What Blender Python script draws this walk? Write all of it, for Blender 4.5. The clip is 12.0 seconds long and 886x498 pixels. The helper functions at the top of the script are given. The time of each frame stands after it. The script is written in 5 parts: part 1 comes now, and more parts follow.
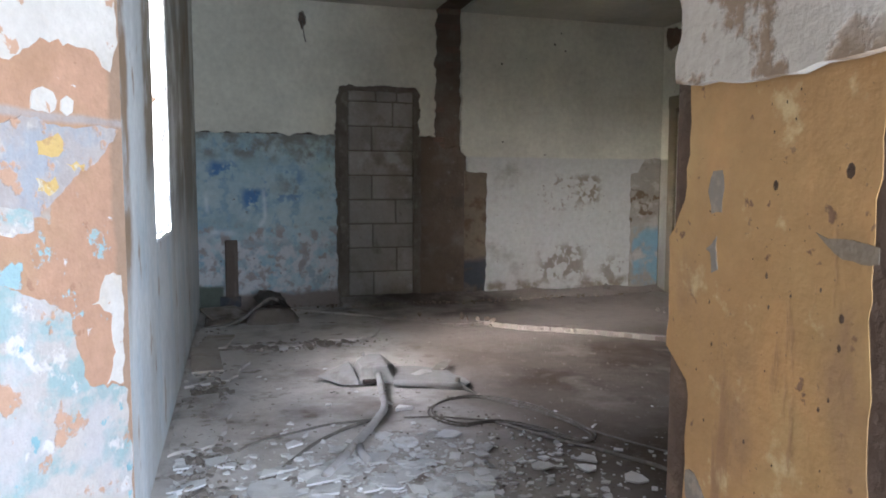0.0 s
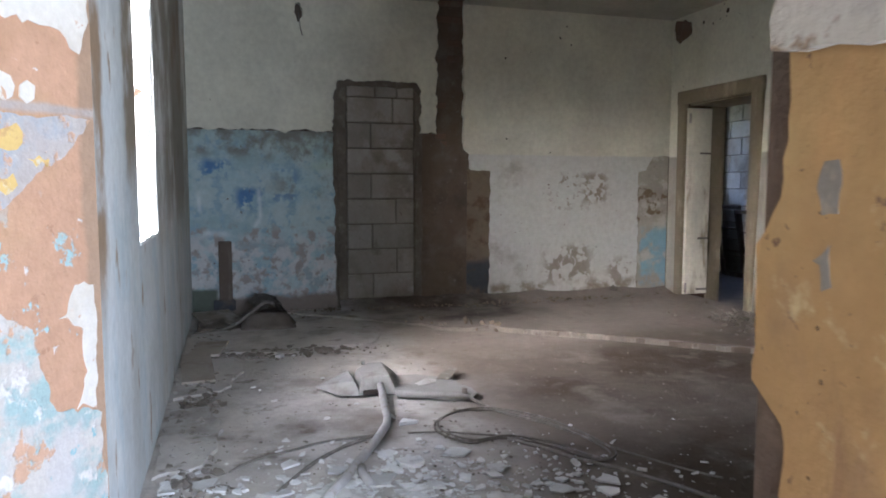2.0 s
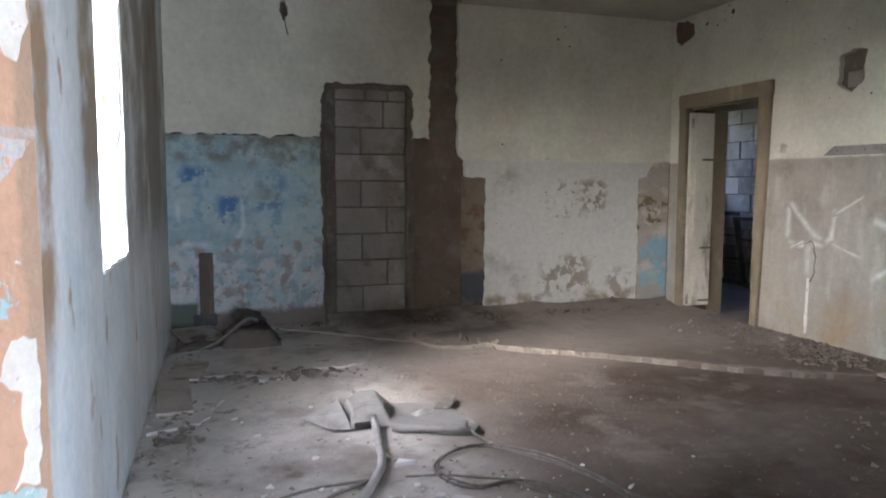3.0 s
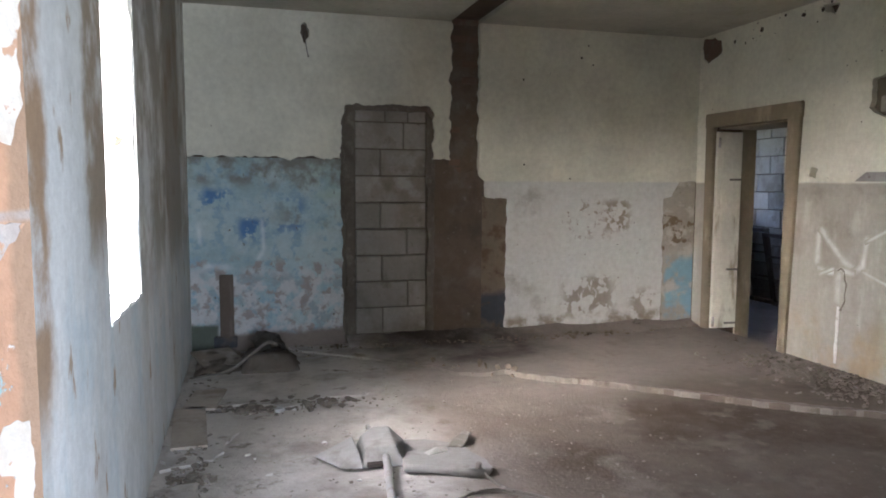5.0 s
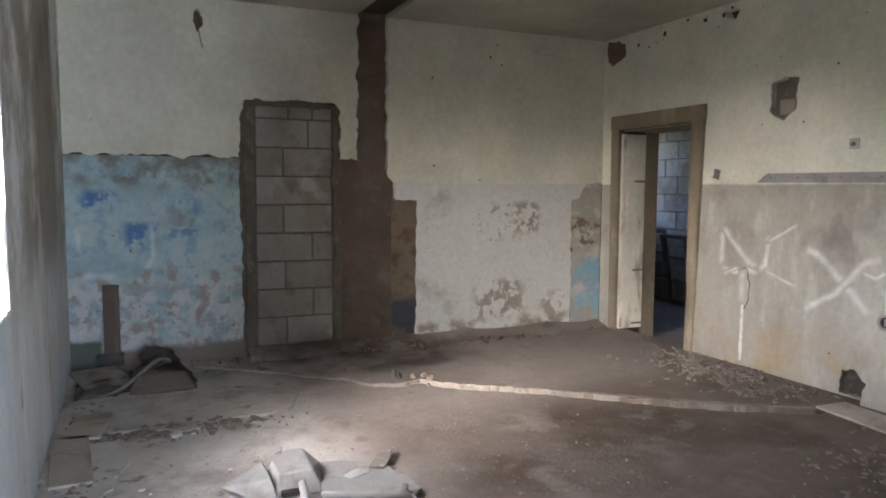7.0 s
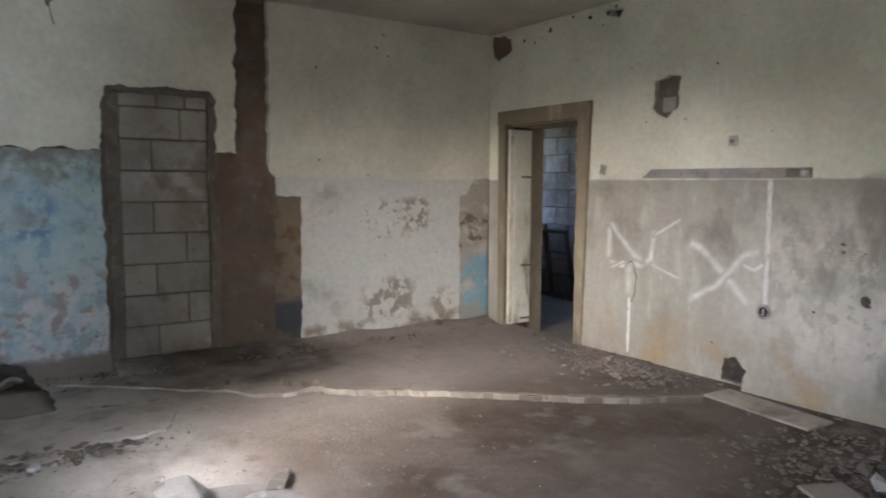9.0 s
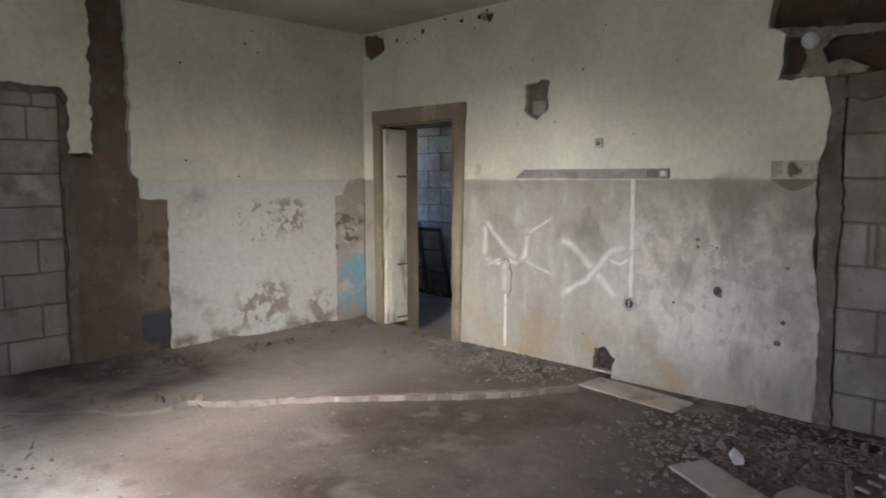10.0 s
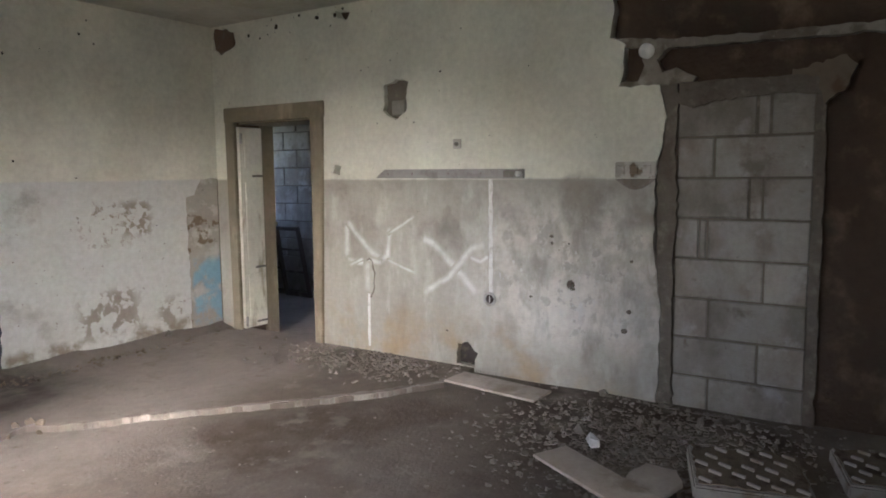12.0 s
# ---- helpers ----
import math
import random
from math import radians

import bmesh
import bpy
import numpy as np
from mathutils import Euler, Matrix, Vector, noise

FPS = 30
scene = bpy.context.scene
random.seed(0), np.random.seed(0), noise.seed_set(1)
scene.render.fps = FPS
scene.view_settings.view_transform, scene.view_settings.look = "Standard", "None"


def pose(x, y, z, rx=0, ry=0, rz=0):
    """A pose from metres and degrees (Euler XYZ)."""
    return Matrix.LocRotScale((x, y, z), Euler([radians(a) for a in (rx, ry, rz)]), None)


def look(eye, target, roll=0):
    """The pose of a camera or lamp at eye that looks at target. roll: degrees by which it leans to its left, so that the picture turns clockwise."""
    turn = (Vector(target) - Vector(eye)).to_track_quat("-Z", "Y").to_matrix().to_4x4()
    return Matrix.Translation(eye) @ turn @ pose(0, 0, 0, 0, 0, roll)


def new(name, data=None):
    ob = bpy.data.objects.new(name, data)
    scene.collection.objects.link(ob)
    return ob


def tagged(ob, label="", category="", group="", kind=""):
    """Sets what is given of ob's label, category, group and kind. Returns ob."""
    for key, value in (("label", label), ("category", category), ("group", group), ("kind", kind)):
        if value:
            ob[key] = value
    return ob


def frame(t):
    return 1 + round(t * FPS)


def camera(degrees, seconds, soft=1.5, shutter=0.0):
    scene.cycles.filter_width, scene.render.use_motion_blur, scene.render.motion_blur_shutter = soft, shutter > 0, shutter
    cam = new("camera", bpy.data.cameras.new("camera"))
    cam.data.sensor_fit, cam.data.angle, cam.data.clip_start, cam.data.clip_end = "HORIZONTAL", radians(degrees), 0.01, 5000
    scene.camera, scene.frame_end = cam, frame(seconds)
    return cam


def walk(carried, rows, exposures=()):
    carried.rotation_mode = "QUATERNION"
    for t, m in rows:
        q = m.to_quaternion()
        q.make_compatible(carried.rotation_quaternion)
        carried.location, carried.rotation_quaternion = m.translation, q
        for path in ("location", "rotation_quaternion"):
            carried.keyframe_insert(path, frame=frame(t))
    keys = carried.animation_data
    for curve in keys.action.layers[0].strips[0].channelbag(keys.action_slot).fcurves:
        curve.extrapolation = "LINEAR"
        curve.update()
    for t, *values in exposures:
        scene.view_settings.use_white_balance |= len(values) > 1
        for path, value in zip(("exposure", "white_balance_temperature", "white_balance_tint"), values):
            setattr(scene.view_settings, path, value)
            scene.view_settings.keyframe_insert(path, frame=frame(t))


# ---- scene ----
cam = camera(64.2, 12.0, 1.8, 0.5)
PATH = [
    (0, (-4.738, -7.192, 1.243), (-4.176, -5.28, 1.064), 0.2),
    (0.5, (-4.721, -7.169, 1.229), (-4.157, -5.259, 1.049), 0.2),
    (1, (-4.718, -7.128, 1.205), (-4.157, -5.217, 1.024), 0.3),
    (1.5, (-4.708, -7.079, 1.22), (-4.144, -5.169, 1.037), 0.2),
    (2, (-4.71, -6.927, 1.237), (-4.141, -5.018, 1.056), 0.1),
    (2.5, (-4.723, -6.755, 1.247), (-4.141, -4.851, 1.061), 0.2),
    (3, (-4.677, -6.584, 1.322), (-4.071, -4.687, 1.138), 0.2),
    (3.2, (-4.676, -6.571, 1.38), (-4.052, -4.679, 1.199), 0.5),
    (5, (-4.589, -6.537, 1.516), (-4.058, -4.617, 1.334), 0.3),
    (5.5, (-4.637, -6.418, 1.512), (-4.096, -4.501, 1.329), 0.4),
    (6, (-4.664, -6.357, 1.517), (-3.979, -4.487, 1.334), 0.3),
    (6.5, (-4.655, -6.295, 1.514), (-3.878, -4.462, 1.33), 0.1),
    (6.7, (-4.646, -6.273, 1.501), (-3.851, -4.446, 1.326), 0.2),
    (8.3, (-4.614, -6.034, 1.48), (-3.676, -4.277, 1.297), 0.4),
    (8.5, (-4.634, -6.0, 1.484), (-3.636, -4.277, 1.303), 0.4),
    (9, (-4.66, -5.959, 1.491), (-3.537, -4.314, 1.311), 0.3),
    (9.5, (-4.688, -5.951, 1.513), (-3.4, -4.433, 1.325), 0.2),
    (10, (-4.736, -5.887, 1.538), (-3.325, -4.482, 1.345), -0.1),
    (10.5, (-4.736, -5.889, 1.541), (-3.269, -4.543, 1.347), 0.0),
    (11, (-4.739, -5.881, 1.547), (-3.178, -4.646, 1.351), -0.0),
    (11.5, (-4.75, -5.875, 1.57), (-3.103, -4.758, 1.365), -0.2),
    (12, (-4.771, -5.847, 1.595), (-3.107, -4.758, 1.381), -0.5),
]
walk(cam, [(t, look(eye, target, roll)) for t, eye, target, roll in PATH],
     exposures=[(0, 4.32, 5500, 12), (3, 4.48, 5550, 12), (6, 4.65, 5700, 12), (8.5, 4.72, 5650, 11), (12, 4.8, 5600, 11)])

# ---- light ----
world = bpy.data.worlds.new("sky")
scene.world = world
world.use_nodes = True
wn = world.node_tree.nodes
sky = wn.new("ShaderNodeTexSky")
sky.sky_type, sky.sun_disc = "NISHITA", False
sky.air_density, sky.dust_density, sky.ozone_density = 0.5, 4.0, 0.4
sky.sun_elevation, sky.sun_rotation = radians(27.5), radians(240.5)
wn["Background"].inputs[1].default_value = 0.15
world.node_tree.links.new(sky.outputs[0], wn["Background"].inputs[0])
sun = new("sun", bpy.data.lights.new("sun", "SUN"))
sun.data.energy, sun.data.angle, sun.data.color = 1.15, radians(72), (1.0, 0.965, 0.92)
sun.matrix_world = look((-17, -9.6, 10.2), (0, 0, 0))
# added lamp in the unseen doorway behind the start, in place of skylight
doorway_fill = new("doorway_fill", bpy.data.lights.new("doorway_fill", "AREA"))
doorway_fill.data.shape, doorway_fill.data.size, doorway_fill.data.size_y = "RECTANGLE", 1.1, 2.3
doorway_fill.data.energy, doorway_fill.data.color = 11.5, (0.93, 0.97, 1.0)
doorway_fill.matrix_world = look((-3.75, -7.95, 1.15), (-3.75, 0, 1.15))

# ---- materials ----
def material(name, base, layers=(), rough=0.92, bump=0.25, grain=60.0, metal=0.0, vary=0.0):
    """A worn surface: a base colour and layers (colour, noise scale, low, high, gates), where the gates are bands
    of world x, y or z with soft, wobbling edges: {'z': (from, to, softness)}."""
    m = bpy.data.materials.new(name)
    m.use_nodes = True
    n, l = m.node_tree.nodes, m.node_tree.links
    bsdf = n["Principled BSDF"]
    bsdf.inputs["Roughness"].default_value, bsdf.inputs["Metallic"].default_value = rough, metal
    bsdf.inputs["Specular IOR Level"].default_value = 0.25
    geo = n.new("ShaderNodeNewGeometry")
    pos = geo.outputs["Position"]

    def math_node(op, a, b=None, clamp=False):
        k = n.new("ShaderNodeMath")
        k.operation, k.use_clamp = op, clamp
        for i, v in enumerate((a, b)):
            if v is None:
                continue
            if isinstance(v, (int, float)):
                k.inputs[i].default_value = v
            else:
                l.new(v, k.inputs[i])
        return k.outputs[0]

    def noise_at(scale, stretch=(1, 1, 1), detail=5.0, seed=0.0, rough_=0.6):
        mp = n.new("ShaderNodeMapping")
        mp.inputs["Scale"].default_value = stretch
        mp.inputs["Location"].default_value = (seed, seed * 1.7, seed * 0.6)
        l.new(pos, mp.inputs[0])
        t = n.new("ShaderNodeTexNoise")
        t.inputs["Scale"].default_value, t.inputs["Detail"].default_value = scale, detail
        t.inputs["Roughness"].default_value = rough_
        l.new(mp.outputs[0], t.inputs["Vector"])
        return t.outputs["Fac"]

    def ramp(v, lo, hi):
        k = n.new("ShaderNodeMapRange")
        k.interpolation_type = "SMOOTHSTEP"
        k.inputs["From Min"].default_value, k.inputs["From Max"].default_value = lo, hi
        l.new(v, k.inputs["Value"])
        return k.outputs[0]

    sep = n.new("ShaderNodeSeparateXYZ")
    l.new(pos, sep.inputs[0])
    wob = math_node("MULTIPLY", math_node("SUBTRACT", noise_at(5.0, detail=6.0, seed=3.1), 0.5), 1.0)
    # two scales of tone in the base coat
    big = ramp(noise_at(1.3, detail=6.0), 0.3, 0.75)
    mix = n.new("ShaderNodeMix")
    mix.data_type = "RGBA"
    mix.inputs[6].default_value = (*[c * 0.86 for c in base], 1)
    mix.inputs[7].default_value = (*[min(1, c * 1.1) for c in base], 1)
    l.new(big, mix.inputs[0])
    col = mix.outputs[2]
    height = noise_at(grain, detail=4.0)
    for i, layer in enumerate(layers):
        colour, scale, lo, hi = layer[:4]
        gates = layer[4] if len(layer) > 4 else {}
        mask = ramp(noise_at(scale, gates.get("st", (1, 1, 1)), 7.0, 5.3 * i + 1.7 + gates.get("seed", 0.0)), lo, hi)
        for axis, out in (("x", 0), ("y", 1), ("z", 2)):
            if axis in gates:
                a, b, soft = gates[axis]
                v = math_node("ADD", sep.outputs[out], math_node("MULTIPLY", wob, gates.get("wob", 0.12)))
                mask = math_node("MULTIPLY", mask, ramp(v, a - soft, a + soft))
                mask = math_node("MULTIPLY", mask, math_node("SUBTRACT", 1.0, ramp(v, b - soft, b + soft)))
        k = n.new("ShaderNodeMix")
        k.data_type = "RGBA"
        l.new(mask, k.inputs[0])
        l.new(col, k.inputs[6])
        k.inputs[7].default_value = (*colour, 1)
        col = k.outputs[2]
        relief = gates.get("relief", 0.0)
        if relief:
            height = math_node("ADD", height, math_node("MULTIPLY", mask, relief))
    # fine grain in the colour
    fine = n.new("ShaderNodeMix")
    fine.data_type, fine.blend_type = "RGBA", "MULTIPLY"
    fine.inputs[0].default_value = 0.5
    l.new(col, fine.inputs[6])
    cr = n.new("ShaderNodeValToRGB")
    cr.color_ramp.elements[0].position, cr.color_ramp.elements[1].position = 0.25, 0.7
    cr.color_ramp.elements[0].color = (0.62, 0.6, 0.58, 1)
    l.new(noise_at(grain * 0.35, detail=6.0, seed=9.0, rough_=0.7), cr.inputs[0])
    l.new(cr.outputs[0], fine.inputs[7])
    col = fine.outputs[2]
    if vary:
        info = n.new("ShaderNodeObjectInfo")
        hsv = n.new("ShaderNodeHueSaturation")
        l.new(ramp(info.outputs["Random"], 0.0, 1.0), hsv.inputs["Fac"])
        hsv.inputs["Fac"].default_value = 1.0
        n_val = math_node("ADD", math_node("MULTIPLY", info.outputs["Random"], vary), 1.0 - vary / 2)
        l.new(n_val, hsv.inputs["Value"])
        for link in list(hsv.inputs["Fac"].links):
            l.remove(link)
        l.new(col, hsv.inputs["Color"])
        col = hsv.outputs[0]
    l.new(col, bsdf.inputs["Base Color"])
    b = n.new("ShaderNodeBump")
    b.inputs["Strength"].default_value, b.inputs["Distance"].default_value = bump, 0.01
    l.new(height, b.inputs["Height"])
    l.new(b.outputs[0], bsdf.inputs["Normal"])
    return m


CREAM = (0.74, 0.72, 0.61)
BROWN = (0.085, 0.057, 0.04)
M_BRICK = material("old_brick", (0.19, 0.125, 0.092), [((0.2, 0.165, 0.135), 9, 0.5, 0.75), ((0.11, 0.085, 0.068), 3, 0.5, 0.8)], bump=0.8, vary=0.25)
M_SMEAR = material("smeared_clay", (0.15, 0.114, 0.084), [((0.19, 0.16, 0.13), 4, 0.45, 0.7), ((0.1, 0.08, 0.064), 2.5, 0.5, 0.7), ((0.22, 0.19, 0.16), 18, 0.62, 0.7)], bump=0.8, grain=35)
M_DARKBRICK = material("dark_red_brick", (0.095, 0.066, 0.048), [((0.11, 0.06, 0.04), 9, 0.5, 0.75), ((0.045, 0.033, 0.026), 3, 0.45, 0.75)], bump=0.8, vary=0.2)
M_CLAY = material("clay_render", BROWN, [((0.18, 0.13, 0.09), 4, 0.5, 0.75), ((0.06, 0.055, 0.04), 2.2, 0.52, 0.8)], bump=0.8, grain=35)
M_CREAM = material("cream_limewash", CREAM, [((0.5, 0.47, 0.36), 1.7, 0.55, 0.8, {"st": (1, 1, 0.4)}), ((0.36, 0.31, 0.23), 11, 0.68, 0.76)])
M_BACKR = material("white_over_blue_paint", CREAM, [
    ((0.62, 0.62, 0.585), 2, 0.0, 0.1, {"z": (-1, 1.55, 0.012), "wob": 0.02}),
    ((0.42, 0.4, 0.36), 3, 0.5, 0.7, {"z": (-1, 1.5, 0.05), "x": (-3, -1.7, 0.2)}),
    ((0.33, 0.28, 0.22), 13, 0.47, 0.54, {"z": (1.05, 1.36, 0.06), "x": (-1.08, -0.78, 0.06), "relief": -0.8}),
    ((0.36, 0.31, 0.26), 12, 0.55, 0.6, {"z": (1.0, 1.36, 0.08), "x": (-1.45, -0.95, 0.1), "relief": -0.8}),
    ((0.34, 0.3, 0.25), 9, 0.5, 0.56, {"z": (0.2, 0.58, 0.07), "x": (-1.5, -0.95, 0.1), "relief": -0.8}),
    ((0.36, 0.32, 0.27), 9, 0.53, 0.6, {"z": (0.15, 0.42, 0.07), "x": (-0.75, -0.4, 0.08), "relief": -0.8}),
    ((0.3, 0.26, 0.22), 16, 0.66, 0.7, {"z": (0.1, 1.4, 0.1), "relief": -0.8}),
    ((0.3, 0.26, 0.2), 4, 0.45, 0.6, {"z": (-1, 0.2, 0.04)})])
M_BLUE = material("peeling_blue_paint", (0.4, 0.53, 0.57), [
    ((0.5, 0.6, 0.61), 3, 0.42, 0.62),
    ((0.32, 0.45, 0.54), 9, 0.5, 0.66),
    ((0.46, 0.58, 0.5), 1.6, 0.5, 0.7, {"z": (1.2, 2, 0.2)}),
    ((0.12, 0.24, 0.46), 7, 0.42, 0.52, {"z": (1.3, 1.46, 0.04), "x": (-4.98, -4.72, 0.05)}),
    ((0.12, 0.24, 0.46), 7, 0.44, 0.52, {"z": (1.0, 1.2, 0.05), "x": (-4.68, -4.45, 0.05)}),
    ((0.2, 0.32, 0.5), 6, 0.5, 0.6, {"z": (1.05, 1.4, 0.08), "x": (-4.45, -4.1, 0.06)}),
    ((0.24, 0.24, 0.21), 5, 0.4, 0.62, {"z": (1.5, 2, 0.08)}),
    ((0.26, 0.26, 0.24), 5, 0.5, 0.68, {"z": (1.1, 2, 0.1), "x": (-4.3, -3.6, 0.2)}),
    ((0.6, 0.61, 0.61), 8, 0.42, 0.54, {"z": (-1, 0.74, 0.07), "relief": 0.8}),
    ((0.38, 0.34, 0.32), 8, 0.5, 0.6, {"z": (-1, 0.85, 0.08), "relief": -0.8}),
    ((0.36, 0.42, 0.46), 5, 0.52, 0.62, {"z": (-1, 0.7, 0.08)}),
    ((0.2, 0.16, 0.13), 15, 0.66, 0.7, {"relief": -1.2}),
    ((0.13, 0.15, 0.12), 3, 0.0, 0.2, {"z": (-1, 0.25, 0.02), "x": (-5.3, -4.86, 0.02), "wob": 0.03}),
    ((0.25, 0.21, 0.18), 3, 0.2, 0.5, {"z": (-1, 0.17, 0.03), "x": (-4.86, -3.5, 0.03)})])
M_OCHRE = material("ochre_plaster", (0.42, 0.385, 0.325), [((0.52, 0.49, 0.43), 5, 0.5, 0.62, {"relief": 1.0}), ((0.2, 0.15, 0.1), 6, 0.58, 0.64, {"relief": -1.0}), ((0.26, 0.42, 0.52), 5, 0.36, 0.56, {"z": (0.1, 0.75, 0.06), "x": (-0.34, 0.1, 0.03)})])
M_DARKLOW = material("dingy_plaster", (0.2, 0.16, 0.115), [((0.07, 0.075, 0.085), 3, 0.3, 0.5, {"z": (-1, 0.45, 0.05)}), ((0.13, 0.09, 0.06), 5, 0.52, 0.65)])
M_RIGHT = material("cream_wall_beige_dado", CREAM, [
    ((0.37, 0.345, 0.295), 2, 0.0, 0.1, {"z": (-1, 1.545, 0.012), "wob": 0.03}),
    # pale blotches of old adhesive, with the pool of window light put in
    ((0.63, 0.59, 0.525), 3.5, 0.3, 0.58, {"z": (0.3, 1.35, 0.2), "y": (-4.6, -3.1, 0.45)}),
    ((0.31, 0.285, 0.24), 4, 0.5, 0.7, {"z": (-1, 1.56, 0.05), "st": (1, 1, 0.45)}),
    ((0.44, 0.42, 0.37), 7, 0.5, 0.7, {"z": (-1, 1.5, 0.05), "st": (1, 1, 0.3)}),
    ((0.44, 0.415, 0.37), 9, 0.58, 0.66, {"z": (0.2, 1.5, 0.1), "y": (-4.6, -3.4, 0.3)}),
    ((0.3, 0.275, 0.235), 3.2, 0.42, 0.62, {"z": (1.2, 1.54, 0.06), "y": (-4.6, -2.9, 0.2), "st": (1, 1, 0.5)}),
    ((0.4, 0.375, 0.335), 11, 0.57, 0.62, {"z": (0.55, 1.3, 0.15), "y": (-4.5, -3.1, 0.25)}),
    ((0.58, 0.56, 0.52), 13, 0.6, 0.66, {"z": (0.5, 1.2, 0.15), "y": (-4.5, -3.2, 0.25), "st": (1, 1, 0.5)}),
    ((0.24, 0.22, 0.19), 2.0, 0.52, 0.72, {"z": (1.0, 1.54, 0.12)}),
    ((0.36, 0.28, 0.18), 2.5, 0.42, 0.7, {"z": (-1, 0.4, 0.2)}),
    ((0.3, 0.26, 0.2), 12, 0.7, 0.74)])
M_LEFT = material("grey_blue_wall", (0.72, 0.74, 0.73), [
    ((0.8, 0.81, 0.8), 3.5, 0.46, 0.66, {"st": (1, 1, 0.3)}),
    ((0.58, 0.65, 0.67), 3, 0.48, 0.68, {"st": (1, 1, 0.5), "z": (-1, 1.5, 0.3)}),
    ((0.58, 0.57, 0.53), 2.2, 0.5, 0.7, {"st": (1, 1, 0.3)}),
    ((0.42, 0.33, 0.24), 6, 0.62, 0.68, {"st": (1, 1, 0.4), "relief": -0.8}),
    ((0.36, 0.25, 0.16), 3, 0.3, 0.5, {"y": (-4.75, -4.5, 0.05), "z": (0.9, 4, 0.15), "wob": 0.25}),
    ((0.33, 0.27, 0.2), 3, 0.3, 0.5, {"y": (-4.0, -3.5, 0.05), "z": (1.3, 4, 0.12), "wob": 0.25}),
    ((0.3, 0.24, 0.175), 3, 0.22, 0.45, {"y": (-1.7, -0.7, 0.08), "z": (1.15, 4, 0.25), "wob": 0.3, "st": (1, 1, 0.4)}),
    ((0.36, 0.34, 0.29), 2.5, 0.35, 0.6, {"y": (-2.9, 0.1, 0.1), "z": (1.0, 4, 0.3)})])
M_PEACH = material("peeling_peach_wall", (0.52, 0.31, 0.2), [
    ((0.45, 0.28, 0.17), 3, 0.45, 0.7),
    ((0.42, 0.25, 0.15), 4, 0.42, 0.62, {"z": (1.5, 4, 0.15)}),
    ((0.66, 0.64, 0.62), 9, 0.66, 0.69, {"relief": 1.0}),
    ((0.34, 0.48, 0.5), 8, 0.58, 0.61, {"z": (0.75, 1.15, 0.1), "relief": 0.8}),
    ((0.38, 0.22, 0.14), 14, 0.62, 0.68, {"relief": -0.8}),
    ((0.36, 0.24, 0.16), 3, 0.2, 0.4, {"y": (-4.70, -4.3, 0.012), "wob": 0.06}),
    ((0.4, 0.34, 0.3), 4, 0.3, 0.5, {"z": (1.425, 1.45, 0.008), "wob": 0.03})], bump=0.4)
M_TURQUOISE = material("worn_turquoise_over_white", (0.57, 0.525, 0.475), [
    ((0.33, 0.43, 0.42), 5, 0.44, 0.56, {"st": (1, 1, 1.4)}),
    ((0.52, 0.49, 0.47), 3, 0.5, 0.66),
    ((0.65, 0.615, 0.575), 11, 0.56, 0.64, {"relief": 0.8}),
    ((0.52, 0.33, 0.22), 7, 0.57, 0.61, {"relief": -1.0}),
    ((0.25, 0.42, 0.46), 14, 0.63, 0.68)], bump=0.4)
M_LILAC = material("grey_blue_old_paint", (0.46, 0.41, 0.38), [
    ((0.37, 0.38, 0.4), 6, 0.48, 0.64), ((0.54, 0.49, 0.45), 9, 0.54, 0.64),
    ((0.52, 0.33, 0.22), 9, 0.55, 0.6, {"relief": -1.0})], bump=0.4)
M_LIME = material("warm_limewash", (0.68, 0.635, 0.57), [((0.6, 0.54, 0.46), 5, 0.52, 0.66), ((0.52, 0.33, 0.22), 11, 0.64, 0.67, {"relief": -1.0})])
M_FILLER = material("grey_filler", (0.2, 0.175, 0.145), [((0.26, 0.22, 0.17), 30, 0.5, 0.65)])
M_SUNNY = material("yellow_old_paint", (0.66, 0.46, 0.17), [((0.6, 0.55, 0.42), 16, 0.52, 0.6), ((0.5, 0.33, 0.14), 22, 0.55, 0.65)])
M_YELLOW = material("ochre_gloss_paint", (0.34, 0.208, 0.082), [
    ((0.4, 0.265, 0.11), 2.5, 0.45, 0.7),
    ((0.34, 0.2, 0.08), 1.6, 0.42, 0.68),
    ((0.4, 0.23, 0.09), 6, 0.5, 0.68, {"st": (1, 1, 0.6)}),
    ((0.16, 0.09, 0.05), 24, 0.64, 0.68, {"relief": -2.0}),
    ((0.2, 0.12, 0.06), 48, 0.66, 0.7, {"relief": -1.5}),
    ((0.25, 0.15, 0.075), 4, 0.55, 0.72, {"st": (1, 1, 0.5)}),
    ((0.5, 0.38, 0.2), 9, 0.6, 0.7),
    ((0.26, 0.15, 0.07), 14, 0.58, 0.68, {"st": (1, 1, 0.2), "relief": -0.6})], rough=0.55, bump=0.16)
M_WHITE = material("flaking_whitewash", (0.42, 0.385, 0.335), [((0.24, 0.175, 0.12), 5, 0.49, 0.54, {"relief": -1.5, "wob": 0.1}), ((0.34, 0.27, 0.2), 2, 0.5, 0.66), ((0.56, 0.53, 0.48), 3, 0.5, 0.7)], bump=0.3)
M_REVEAL = material("white_window_reveal", (0.82, 0.82, 0.8), [((0.4, 0.44, 0.47), 7, 0.6, 0.63, {"relief": -1.0})])
